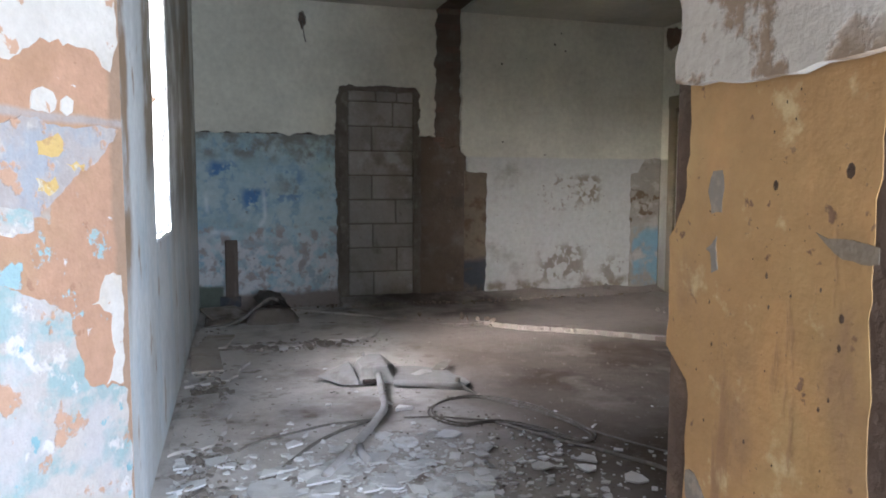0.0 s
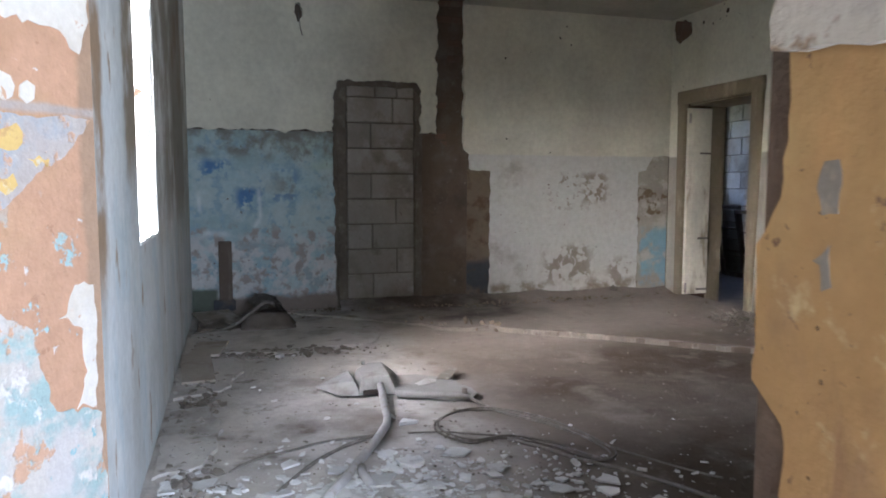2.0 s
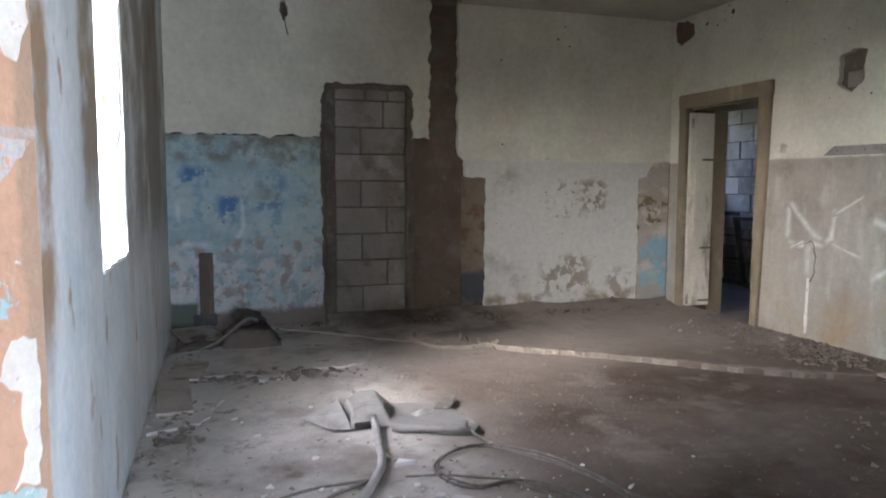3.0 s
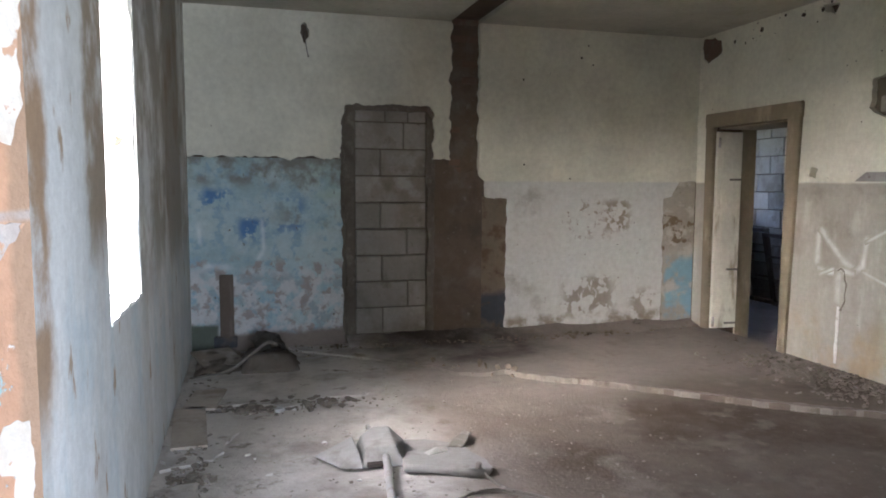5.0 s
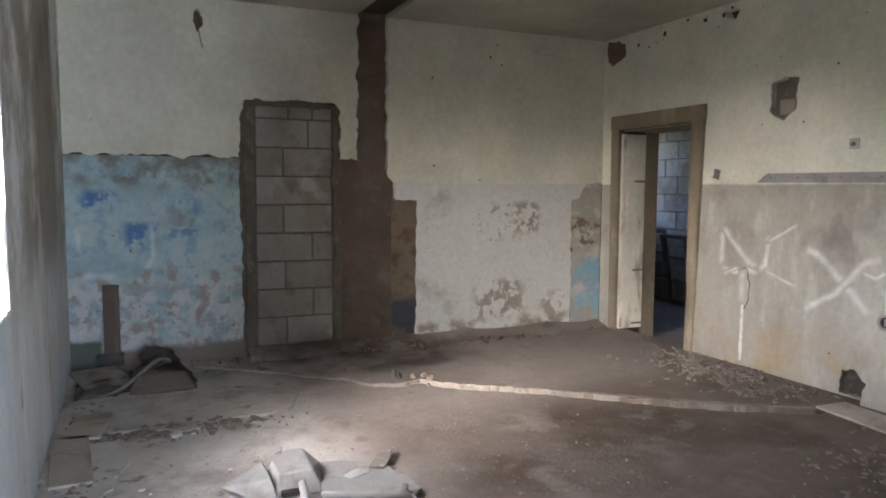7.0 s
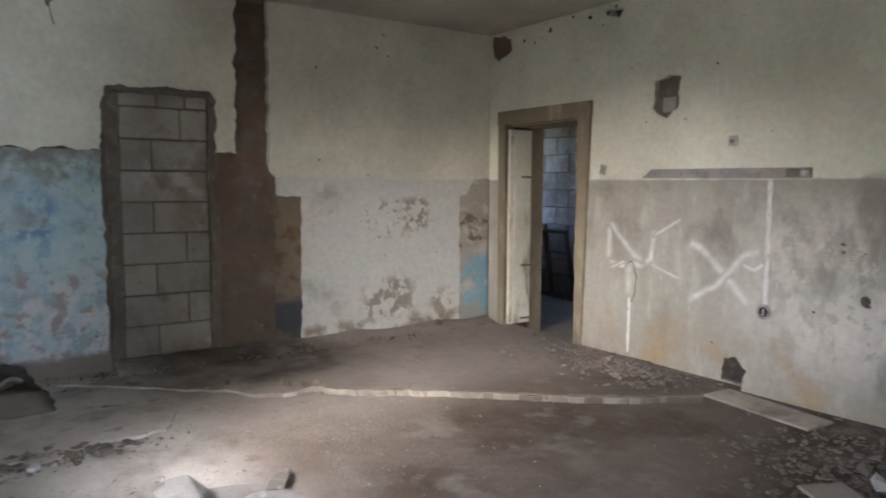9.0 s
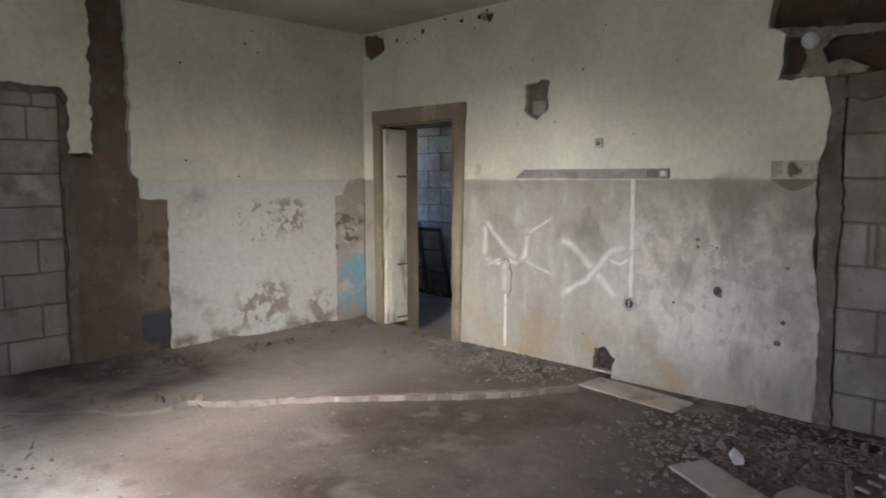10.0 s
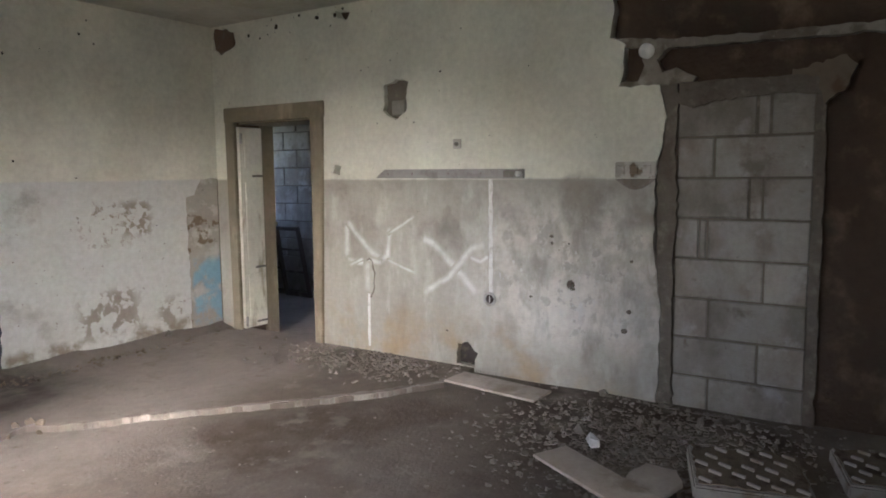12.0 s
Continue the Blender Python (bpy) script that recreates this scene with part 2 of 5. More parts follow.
M_CEIL = material("ceiling_whitewash", (0.5, 0.48, 0.4), [((0.4, 0.36, 0.28), 1.2, 0.5, 0.75), ((0.3, 0.26, 0.2), 8, 0.66, 0.75)])
M_FLOOR = material("shaded_dusty_concrete", (0.26, 0.226, 0.196), [
    # right half darker: brown stain and the shade there put into the colour
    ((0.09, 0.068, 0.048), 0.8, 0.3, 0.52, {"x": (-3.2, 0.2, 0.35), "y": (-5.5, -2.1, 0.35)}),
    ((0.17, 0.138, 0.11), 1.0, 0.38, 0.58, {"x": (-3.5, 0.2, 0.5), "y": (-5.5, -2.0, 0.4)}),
    # dark by the back wall: shade put into the colour, shaped like soot
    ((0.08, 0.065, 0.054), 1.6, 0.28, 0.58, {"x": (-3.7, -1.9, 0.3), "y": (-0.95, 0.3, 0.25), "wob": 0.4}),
    # paler left part: plaster dust, lightened further for the light falling there
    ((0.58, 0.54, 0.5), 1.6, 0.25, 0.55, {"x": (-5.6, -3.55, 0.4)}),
    ((0.27, 0.235, 0.2), 2.1, 0.52, 0.78),
    ((0.2, 0.165, 0.135), 5, 0.57, 0.72),
    ((0.17, 0.138, 0.11), 17, 0.64, 0.72),
    ((0.42, 0.39, 0.35), 30, 0.69, 0.75)], bump=0.7, grain=38)
M_BLOCK = material("cement_block", (0.35, 0.325, 0.285), [((0.24, 0.21, 0.175), 2.2, 0.44, 0.62, {"st": (1, 1, 0.7)}), ((0.4, 0.375, 0.34), 4, 0.55, 0.7), ((0.19, 0.16, 0.13), 4, 0.58, 0.74), ((0.22, 0.185, 0.155), 13, 0.62, 0.72)], bump=0.5, grain=80, vary=0.3)
M_MORTAR = material("rough_mortar", (0.17, 0.145, 0.115), [((0.24, 0.21, 0.17), 12, 0.5, 0.7), ((0.12, 0.1, 0.08), 4, 0.5, 0.7)], bump=0.9, grain=30)
M_DOOR = material("dirty_cream_gloss", (0.76, 0.73, 0.62), [((0.4, 0.35, 0.25), 5, 0.55, 0.7, {"st": (1, 1, 0.3)})], rough=0.5, bump=0.15)
M_CASING = material("drab_brown_paint", (0.24, 0.2, 0.14), [((0.34, 0.29, 0.21), 5, 0.5, 0.68, {"st": (1, 1, 0.3)})], rough=0.6, bump=0.2)
M_DUST = material("dust_covered_sheet", (0.3, 0.288, 0.272), [((0.22, 0.2, 0.185), 6, 0.5, 0.68), ((0.34, 0.32, 0.3), 3, 0.5, 0.7)], bump=0.4)
M_CHIP = material("white_plaster_chip", (0.74, 0.73, 0.71), [((0.5, 0.48, 0.45), 9, 0.55, 0.7)], vary=0.35)
M_DEBRIS = material("grey_rubble", (0.225, 0.195, 0.165), [((0.36, 0.33, 0.295), 12, 0.55, 0.7), ((0.16, 0.13, 0.1), 8, 0.56, 0.68)], bump=0.7)
M_METAL = material("dull_pipe", (0.44, 0.42, 0.4), [((0.3, 0.26, 0.22), 14, 0.55, 0.7)], rough=0.75)
M_CABLE = material("dusty_cable", (0.2, 0.18, 0.155), [((0.3, 0.27, 0.24), 20, 0.5, 0.7)], rough=0.8)
M_LINE = material("white_filler", (0.72, 0.71, 0.68), [((0.5, 0.48, 0.43), 16, 0.5, 0.66)])


def spray_over(ground, name):
    """White spray on a painted wall: the wall's own coat shows through where the attribute "coat" is thin."""
    m = ground.copy()
    m.name = name
    nodes, links = m.node_tree.nodes, m.node_tree.links
    base = nodes["Principled BSDF"].inputs["Base Color"]
    below = base.links[0].from_socket
    coat, speck, cover, both, mix = nodes.new("ShaderNodeAttribute"), nodes.new("ShaderNodeTexNoise"), nodes.new("ShaderNodeMapRange"), nodes.new("ShaderNodeMath"), nodes.new("ShaderNodeMix")
    spot = nodes.new("ShaderNodeNewGeometry")
    coat.attribute_name = "coat"
    speck.inputs["Scale"].default_value, speck.inputs["Detail"].default_value = 9, 8
    cover.inputs["From Min"].default_value, cover.inputs["From Max"].default_value = 0.3, 0.65
    cover.inputs["To Min"].default_value, cover.inputs["To Max"].default_value = 0.15, 0.55
    both.operation, mix.data_type = "MULTIPLY", "RGBA"
    mix.inputs[7].default_value = (0.8, 0.82, 0.81, 1)
    links.new(spot.outputs["Position"], speck.inputs["Vector"])
    links.new(speck.outputs["Fac"], cover.inputs["Value"])
    links.new(cover.outputs[0], both.inputs[0])
    links.new(coat.outputs["Fac"], both.inputs[1])
    links.new(both.outputs[0], mix.inputs[0])
    links.new(below, mix.inputs[6])
    links.new(mix.outputs[2], base)
    return m


M_SPRAY = spray_over(M_RIGHT, "white_spray_on_dado")
M_CHALK = spray_over(M_BLUE, "white_paint_on_blue")
M_BAND = material("dirty_grey_plaster", (0.3, 0.27, 0.225), [((0.18, 0.15, 0.115), 5, 0.48, 0.62), ((0.4, 0.37, 0.32), 9, 0.56, 0.68)], bump=0.7)
# near-black coat that stands for the shade inside holes and openings
M_DARK = material("hole_shade", (0.05, 0.04, 0.035), [((0.1, 0.08, 0.06), 14, 0.5, 0.7)])
M_WOOD = material("old_wood", (0.15, 0.118, 0.095), [((0.24, 0.2, 0.165), 6, 0.5, 0.7, {"st": (1, 1, 0.15)})], bump=0.4)
M_BOARD = material("dusty_board", (0.48, 0.42, 0.36), [((0.3, 0.25, 0.2), 4, 0.5, 0.7)], vary=0.2)
M_LIP = material("pale_screed_edge", (0.27, 0.242, 0.21), [((0.2, 0.165, 0.135), 6, 0.46, 0.6), ((0.27, 0.235, 0.2), 17, 0.5, 0.66)], bump=0.8)
M_SLAB = material("dirty_white_slab", (0.38, 0.355, 0.315), [((0.26, 0.22, 0.175), 9, 0.5, 0.66), ((0.18, 0.145, 0.11), 22, 0.6, 0.7)], bump=0.6)
M_DIRT = material("brown_dirt", (0.2, 0.16, 0.12), [((0.22, 0.175, 0.13), 14, 0.5, 0.66), ((0.08, 0.06, 0.045), 7, 0.52, 0.68)], bump=0.9, grain=45)
M_FELT = material("dusty_felt", (0.3, 0.255, 0.21), [((0.38, 0.34, 0.3), 6, 0.48, 0.66), ((0.14, 0.11, 0.09), 5, 0.58, 0.68)], bump=0.5)
M_EARTH = material("outdoor_ground", (0.15, 0.15, 0.09), [((0.08, 0.11, 0.05), 0.5, 0.45, 0.65)])


# ---- building helpers ----
def link_mesh(name, bm, mat, parent=None):
    me = bpy.data.meshes.new(name)
    bm.to_mesh(me)
    bm.free()
    me.materials.append(mat)
    ob = new(name, me)
    if parent:
        ob.parent = parent
    return ob


def part(name, bm, mat, parent, label=""):
    return tagged(link_mesh(name, bm, mat, parent), label)


def thing(name, bm, mat, label, category, group="", kind=""):
    return tagged(link_mesh(name, bm, mat), label, category, group, kind)


def empty(name, label, category, place=(0, 0, 0), group=""):
    ob = new(name)
    ob.location = place
    return tagged(ob, label, category, group)


def add_box(bm, lo, hi):
    v = [bm.verts.new((x, y, z)) for x in (lo[0], hi[0]) for y in (lo[1], hi[1]) for z in (lo[2], hi[2])]
    for f in ((0, 1, 3, 2), (4, 6, 7, 5), (0, 4, 5, 1), (2, 3, 7, 6), (0, 2, 6, 4), (1, 5, 7, 3)):
        bm.faces.new([v[i] for i in f])
    return v


def boxes(*pairs):
    bm = bmesh.new()
    for lo, hi in pairs:
        add_box(bm, lo, hi)
    return bm


def soft_box(lo, hi, r=0.006, seg=1):
    bm = boxes((lo, hi))
    bmesh.ops.bevel(bm, geom=bm.edges[:], offset=r, segments=seg, affect="EDGES")
    return bm


def ragged_loop(pts, step, jag, seed, keep=()):
    """The closed outline pts, with each side cut into steps and shaken by jag; sides whose number is in keep stay straight."""
    out = []
    for i, a in enumerate(pts):
        b = pts[(i + 1) % len(pts)]
        a2, b2 = Vector(a), Vector(b)
        k = 1 if i in keep else max(1, int((b2 - a2).length / step))
        nrm = Vector((-(b2 - a2).y, (b2 - a2).x)).normalized()
        for j in range(k):
            p = a2.lerp(b2, j / k)
            if j and i not in keep:
                q = Vector((p.x * 9, p.y * 9, seed * 3.7))
                p = p + nrm * jag * (1.4 * noise.noise(q) + 0.9 * noise.noise(q * 3.1))
            out.append(p)
    return out


def sheet(to_world, pts, depth, step=0.04, jag=0.015, seed=1, keep=(), holes=()):
    """A plaster sheet with a ragged outline: pts in wall coordinates (u, v), the front at 0 and the back at depth.
    to_world(u, v, d) places a point; holes are further ragged outlines."""
    bm = bmesh.new()
    loops = [ragged_loop(pts, step, jag, seed, keep)] + [ragged_loop(h, step * 0.7, jag, seed + 5 + i) for i, h in enumerate(holes)]
    edges, rims = [], []
    for lp in loops:
        vs = [bm.verts.new(to_world(p.x, p.y, 0)) for p in lp]
        rims.append(vs)
        edges += [bm.edges.new((vs[i], vs[(i + 1) % len(vs)])) for i in range(len(vs))]
    bmesh.ops.triangle_fill(bm, use_beauty=True, edges=edges)
    for vs, lp in zip(rims, loops):
        back = [bm.verts.new(to_world(p.x, p.y, depth)) for p in lp]
        for i in range(len(vs)):
            j = (i + 1) % len(vs)
            bm.faces.new((vs[i], vs[j], back[j], back[i]))
    bmesh.ops.recalc_face_normals(bm, faces=bm.faces[:])
    return bm


def on_back(u, v, d):
    return (u, d, v)


def on_right(u, v, d):
    return (d, u, v)


def tube(points, radius, sides=8, closed=False):
    """A round bar along points, with mitred bends."""
    bm = bmesh.new()
    pts = [Vector(p) for p in points]
    rings = []
    for i, p in enumerate(pts):
        a = pts[i - 1] if i or closed else p
        b = pts[(i + 1) % len(pts)] if i < len(pts) - 1 or closed else p
        d = (b - a).normalized()
        s = d.cross(Vector((0, 0, 1)))
        s = s.normalized() if s.length > 1e-3 else Vector((1, 0, 0))
        w = s.cross(d)
        rings.append([bm.verts.new(p + radius * (math.cos(k * math.tau / sides) * s + math.sin(k * math.tau / sides) * w)) for k in range(sides)])
    n = len(rings)
    for i in range(n if closed else n - 1):
        r, q = rings[i], rings[(i + 1) % n]
        for k in range(sides):
            bm.faces.new((r[k], r[(k + 1) % sides], q[(k + 1) % sides], q[k]))
    if not closed:
        bm.faces.new(rings[0][::-1]), bm.faces.new(rings[-1])
    for f in bm.faces:
        f.smooth = True
    bmesh.ops.recalc_face_normals(bm, faces=bm.faces[:])
    return bm


# ---- structure ----
XL, CEIL, WT, WE = -5.09, 3.045, 0.46, 0.48
SLAB_A, SLAB_B = Vector((-0.2, -3.24)), Vector((-4.35, 0.04))   # the edge of the raised screed


def slab_side(x, y):
    """Metres behind the edge of the raised screed."""
    d = (SLAB_B - SLAB_A).normalized()
    nrm = Vector((d.y, -d.x))
    return (Vector((x, y)) - SLAB_A).dot(nrm) + 0.05 * noise.noise(Vector((x * 2.2, y * 2.2, 4)))


def floor_z(x, y):
    base = 0.012 * noise.noise(Vector((x * 1.1, y * 1.1, 0))) + 0.006 * noise.noise(Vector((x * 5, y * 5, 2)))
    return base + (0.036 if slab_side(x, y) > 0 and x > -4.6 else 0.0)


def grid_floor(x0, x1, y0, y1, step):
    bm = bmesh.new()
    nx, ny = int((x1 - x0) / step), int((y1 - y0) / step)
    rows = [[bm.verts.new((x0 + (x1 - x0) * i / nx, y0 + (y1 - y0) * j / ny, 0)) for j in range(ny + 1)] for i in range(nx + 1)]
    for row in rows:
        for v in row:
            v.co.z = floor_z(v.co.x, v.co.y) - (0.036 if slab_side(v.co.x, v.co.y) > 0 and v.co.x > -4.6 else 0.0)
    for i in range(nx):
        for j in range(ny):
            bm.faces.new((rows[i][j], rows[i + 1][j], rows[i + 1][j + 1], rows[i][j + 1])).smooth = True
    return bm


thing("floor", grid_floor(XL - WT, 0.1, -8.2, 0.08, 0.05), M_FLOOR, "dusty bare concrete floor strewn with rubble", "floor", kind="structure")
# unseen ground, added to bounce light through the openings
thing("ground", boxes(((-300, -300, -0.4), (300, 300, -0.25))), M_EARTH, "unseen earth outside the building, for bounced light", "ground", kind="structure")
def screed_top(x, y):
    """The raised screed: a clear step in the right half, thin in the left."""
    return 0.014 + 0.024 * min(1.0, max(0.0, (x + 3.2) / 0.6)) + 0.01 * noise.noise(Vector((x * 1.1, y * 1.1, 0)))


EDGE = [(-0.47, -3.03), (-0.89, -2.79), (-1.27, -2.48), (-1.7, -2.13), (-2.13, -1.75), (-2.5, -1.48)]
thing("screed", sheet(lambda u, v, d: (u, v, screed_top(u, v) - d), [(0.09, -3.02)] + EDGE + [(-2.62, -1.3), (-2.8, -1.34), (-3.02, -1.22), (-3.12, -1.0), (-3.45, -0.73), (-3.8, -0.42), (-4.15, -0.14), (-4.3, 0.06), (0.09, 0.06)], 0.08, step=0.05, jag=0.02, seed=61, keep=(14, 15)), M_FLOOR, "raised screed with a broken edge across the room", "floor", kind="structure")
thing("screed_edge", sheet(lambda u, v, d: (u, v, screed_top(u, v) + 0.005 - d), EDGE + [(x + 0.028, y + 0.034) for x, y in EDGE[::-1]], 0.075, step=0.025, jag=0.02, seed=62), M_LIP, "pale crumbling edge of the raised screed", "floor edge", kind="structure")
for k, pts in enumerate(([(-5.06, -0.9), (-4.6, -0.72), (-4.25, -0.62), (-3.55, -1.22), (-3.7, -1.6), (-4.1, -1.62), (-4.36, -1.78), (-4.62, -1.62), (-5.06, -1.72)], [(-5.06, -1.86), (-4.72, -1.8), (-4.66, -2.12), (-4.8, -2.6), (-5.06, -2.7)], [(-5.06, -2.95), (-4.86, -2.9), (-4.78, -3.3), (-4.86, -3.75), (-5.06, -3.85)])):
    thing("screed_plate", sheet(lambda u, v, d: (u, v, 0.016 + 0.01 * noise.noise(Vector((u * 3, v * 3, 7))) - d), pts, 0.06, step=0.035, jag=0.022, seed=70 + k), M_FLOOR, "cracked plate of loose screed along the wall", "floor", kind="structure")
bm = bmesh.new()
rows = []
for i in range(76):
    x = -3.72 + 3.7 * i / 75
    h = 0.10 + 0.035 * noise.noise(Vector((x * 2.1, 0, 0))) + 0.02 * noise.noise(Vector((x * 8, 0, 3)))
    w = 0.22 + 0.12 * noise.noise(Vector((x * 1.7, 5, 0)))
    rows.append([bm.verts.new((x, y, z)) for y, z in ((0.05, h), (-0.01, h), (-0.35 * w, 0.04 + 0.55 * (h - 0.04)), (-0.75 * w, 0.04 + 0.2 * (h - 0.04)), (-w, 0.02))])
for r, q in zip(rows, rows[1:]):
    for i in range(4):
        bm.faces.new((r[i], r[i + 1], q[i + 1], q[i])).smooth = True
bmesh.ops.recalc_face_normals(bm, faces=bm.faces[:])
thing("dirt_ramp", bm, M_FLOOR, "drift of dust and crumbs along the wall foot", "dirt", kind="structure")
# back wall: brick core with plaster sheets on it
thing("wall_north", boxes(((XL - WT, 0.07, -0.25), (WE, 0.5, 3.3))), M_SMEAR, "brown clay and brick wall under broken plaster", "wall", kind="structure")
thing("wall_west", boxes(((XL - WT, -4.65, -0.25), (XL, -3.69, 3.3)), ((XL - WT, -3.69, -0.25), (XL, -2.90, 0.975)), ((XL - WT, -3.69, 2.45), (XL, -2.90, 3.3)), ((XL - WT, -2.90, -0.25), (XL, 0.07, 3.3))), M_LEFT, "grey-blue flaking wall with a deep window opening", "wall", kind="structure")
bm = bmesh.new()
base = [(XL, -4.65), (XL - 0.31, -5.225), (XL - WT, -5.225), (XL - WT, -4.65)]
lo = [bm.verts.new((*p, -0.25)) for p in base]
hi = [bm.verts.new((*p, 3.3)) for p in base]
bm.faces.new(lo), bm.faces.new(hi[::-1])
for i in range(4):
    bm.faces.new((lo[i], lo[(i + 1) % 4], hi[(i + 1) % 4], hi[i]))
bmesh.ops.recalc_face_normals(bm, faces=bm.faces[:])
thing("wall_splay", bm, M_PEACH, "splayed jamb with peeling peach, white and turquoise paint", "wall", kind="structure")
along = Vector((-0.31, -0.575, 0)).normalized()
inward = Vector((0.575, -0.31, 0)).normalized()


def on_splay(u, v, d):
    """u from the inner edge of the splay, v up, d into the wall from 5 mm before it."""
    p = Vector((XL, -4.65, v)) + along * u + inward * (0.005 - d)
    return (p.x, p.y, p.z)


for label, pts, mat, lift, seed in (
        ("flaking white limewash over the peach coat", [(0.66, 1.95), (0.01, 2.1), (0.018, 1.68), (0.05, 1.6), (0.085, 1.61), (0.12, 1.65), (0.25, 1.644), (0.34, 1.65), (0.45, 1.57), (0.64, 1.6)], M_LIME, 0.0, 5),
        ("white limewash above the flaked edge", [(0.645, 3.04), (0.012, 3.04), (0.012, 2.12), (0.645, 1.97)], M_LIME, 0.0, 6),
        ("band of old grey-blue paint with yellow traces", [(0.64, 1.41), (0.02, 1.42), (0.05, 1.38), (0.11, 1.33), (0.2, 1.29), (0.28, 1.22), (0.39, 1.15), (0.64, 1.12)], M_LILAC, 0.0012, 7),
        ("worn turquoise and white paint at the wall foot", [(0.64, 1.0), (0.48, 0.96), (0.41, 0.93), (0.35, 0.9), (0.27, 0.86), (0.235, 0.72), (0.2, 0.62), (0.12, 0.59), (0.02, 0.56), (0.012, 0.02), (0.64, 0.02)], M_TURQUOISE, 0.0, 8),
        ("white flake of paint along the corner", [(0.107, 0.955), (0.033, 0.946), (0.025, 0.78), (0.04, 0.58), (0.12, 0.60), (0.085, 0.68), (0.079, 0.825), (0.174, 0.87)], M_LIME, -0.001, 9),
        ("pale patch left on the peach coat", [(0.377, 1.499), (0.34, 1.515), (0.30, 1.505), (0.296, 1.455), (0.385, 1.45)], M_LIME, 0.001, 10),
        ("pale patch left on the peach coat", [(0.27, 1.485), (0.22, 1.49), (0.225, 1.456), (0.273, 1.456)], M_LIME, 0.001, 11),
        ("turquoise patch of old paint", [(0.56, 1.18), (0.465, 1.176), (0.4, 1.164), (0.396, 1.115), (0.47, 1.1), (0.55, 1.11)], M_TURQUOISE, 0.0022, 12),
        ("yellow trace of old paint", [(0.373, 1.362), (0.315, 1.377), (0.271, 1.369), (0.273, 1.341), (0.319, 1.319), (0.368, 1.325)], M_SUNNY, 0.0022, 13),
        ("yellow trace of old paint", [(0.38, 1.26), (0.308, 1.264), (0.295, 1.234), (0.334, 1.209), (0.375, 1.223)], M_SUNNY, 0.0022, 14),
        ("yellow trace of old paint", [(0.26, 1.302), (0.22, 1.312), (0.185, 1.303), (0.19, 1.283), (0.23, 1.28)], M_SUNNY, 0.0022, 15)):
    thing("splay_paint", sheet(lambda u, v, d: on_splay(u, v, d + 0.002 - lift), pts, 0.006, step=0.018, jag=0.016, seed=300 + seed), mat, label, "paint", kind="structure")
# unseen wall, added to shut out light from the west
thing("wall_entry", boxes(((XL - WT, -7.9, -0.25), (XL - 0.31, -5.225, 3.3))), M_WHITE, "unseen whitewashed outer wall, added to close the west side", "wall", kind="structure")
thing("wall_east", boxes(((0.09, -0.3, -0.25), (WE, 0.07, 3.3)), ((0.09, -1.32, 2.1), (WE, -0.3, 3.3)), ((0.09, -7.9, -0.25), (WE, -1.32, 3.3))), M_CLAY, "dark brown clay wall where the plaster is gone", "wall", kind="structure")
thing("wall_cross", boxes(((-3.975, -6.54, -0.25), (0.09, -6.085, 3.3))), M_CLAY, "thick clay-brown cross wall, its end plastered", "wall", kind="structure")
# unseen wall; its doorway is added and sized to aim light inside
thing("wall_south", boxes(((XL - WT, -8.2, -0.25), (-4.3, -7.9, 3.3)), ((-4.3, -8.2, 2.3), (-3.2, -7.9, 3.3)), ((-3.2, -8.2, -0.25), (WE, -7.9, 3.3))), M_WHITE, "unseen whitewashed wall with an added doorway for light", "wall", kind="structure")
thing("ceiling", boxes(((XL - WT, -7.9, CEIL), (-2.71, 0.07, 3.3)), ((-2.42, -7.9, CEIL), (0.09, 0.07, 3.3))), M_CEIL, "stained whitewashed ceiling with an open groove", "ceiling", kind="structure")
thing("ceiling_groove", sheet(lambda u, v, d: (u, v, 3.085 + d), [(-2.709, 0.069), (-2.421, 0.069), (-2.421, -7.89), (-2.709, -7.89)], 0.2, keep=(0, 1, 2, 3)), M_CLAY, "brown clay in the groove of a removed partition", "ceiling", kind="structure")
# unseen slab against the sky, cut back so light reaches the openings
thing("roof", boxes(((XL - WT, -8.2, 3.3), (WE, 2.6, 3.5)), ((WE, -4.4, 3.3), (2.9, 2.6, 3.5))), M_CLAY, "unseen flat roof slab closing the rooms from above", "roof", kind="structure")

# plaster sheets
D, DE = 0.072, 0.092
thing("plaster_north_upper", sheet(on_back, [(XL, CEIL), (XL, 1.75), (-3.76, 1.75), (-3.75, 2.1), (-3.71, 2.24), (-2.93, 2.25), (-2.88, 2.14), (-2.89, 1.75), (-2.71, 1.75), (-2.71, CEIL)], D, seed=2, step=0.03, jag=0.021, keep=(0, 9), holes=([(-4.05, 2.93), (-4.03, 2.84), (-4.08, 2.76), (-4.11, 2.85), (-4.1, 2.93)],)), M_CREAM, "cream limewashed plaster, dirty and cracked", "plaster", kind="structure")
thing("plaster_north_white", sheet(on_back, [(-2.42, CEIL), (-2.42, 1.6), (-2.36, 1.55), (-2.35, 1.39), (-2.13, 1.38), (-2.14, 0.02), (-0.38, 0.02), (-0.385, 1.38), (-0.29, 1.4), (-0.25, 1.48), (-0.2, 1.56), (0.0, 1.56), (0.0, CEIL)], D, seed=3, keep=(11, 12), jag=0.014), M_BACKR, "white plaster with flaking pale blue dado", "plaster", kind="structure")
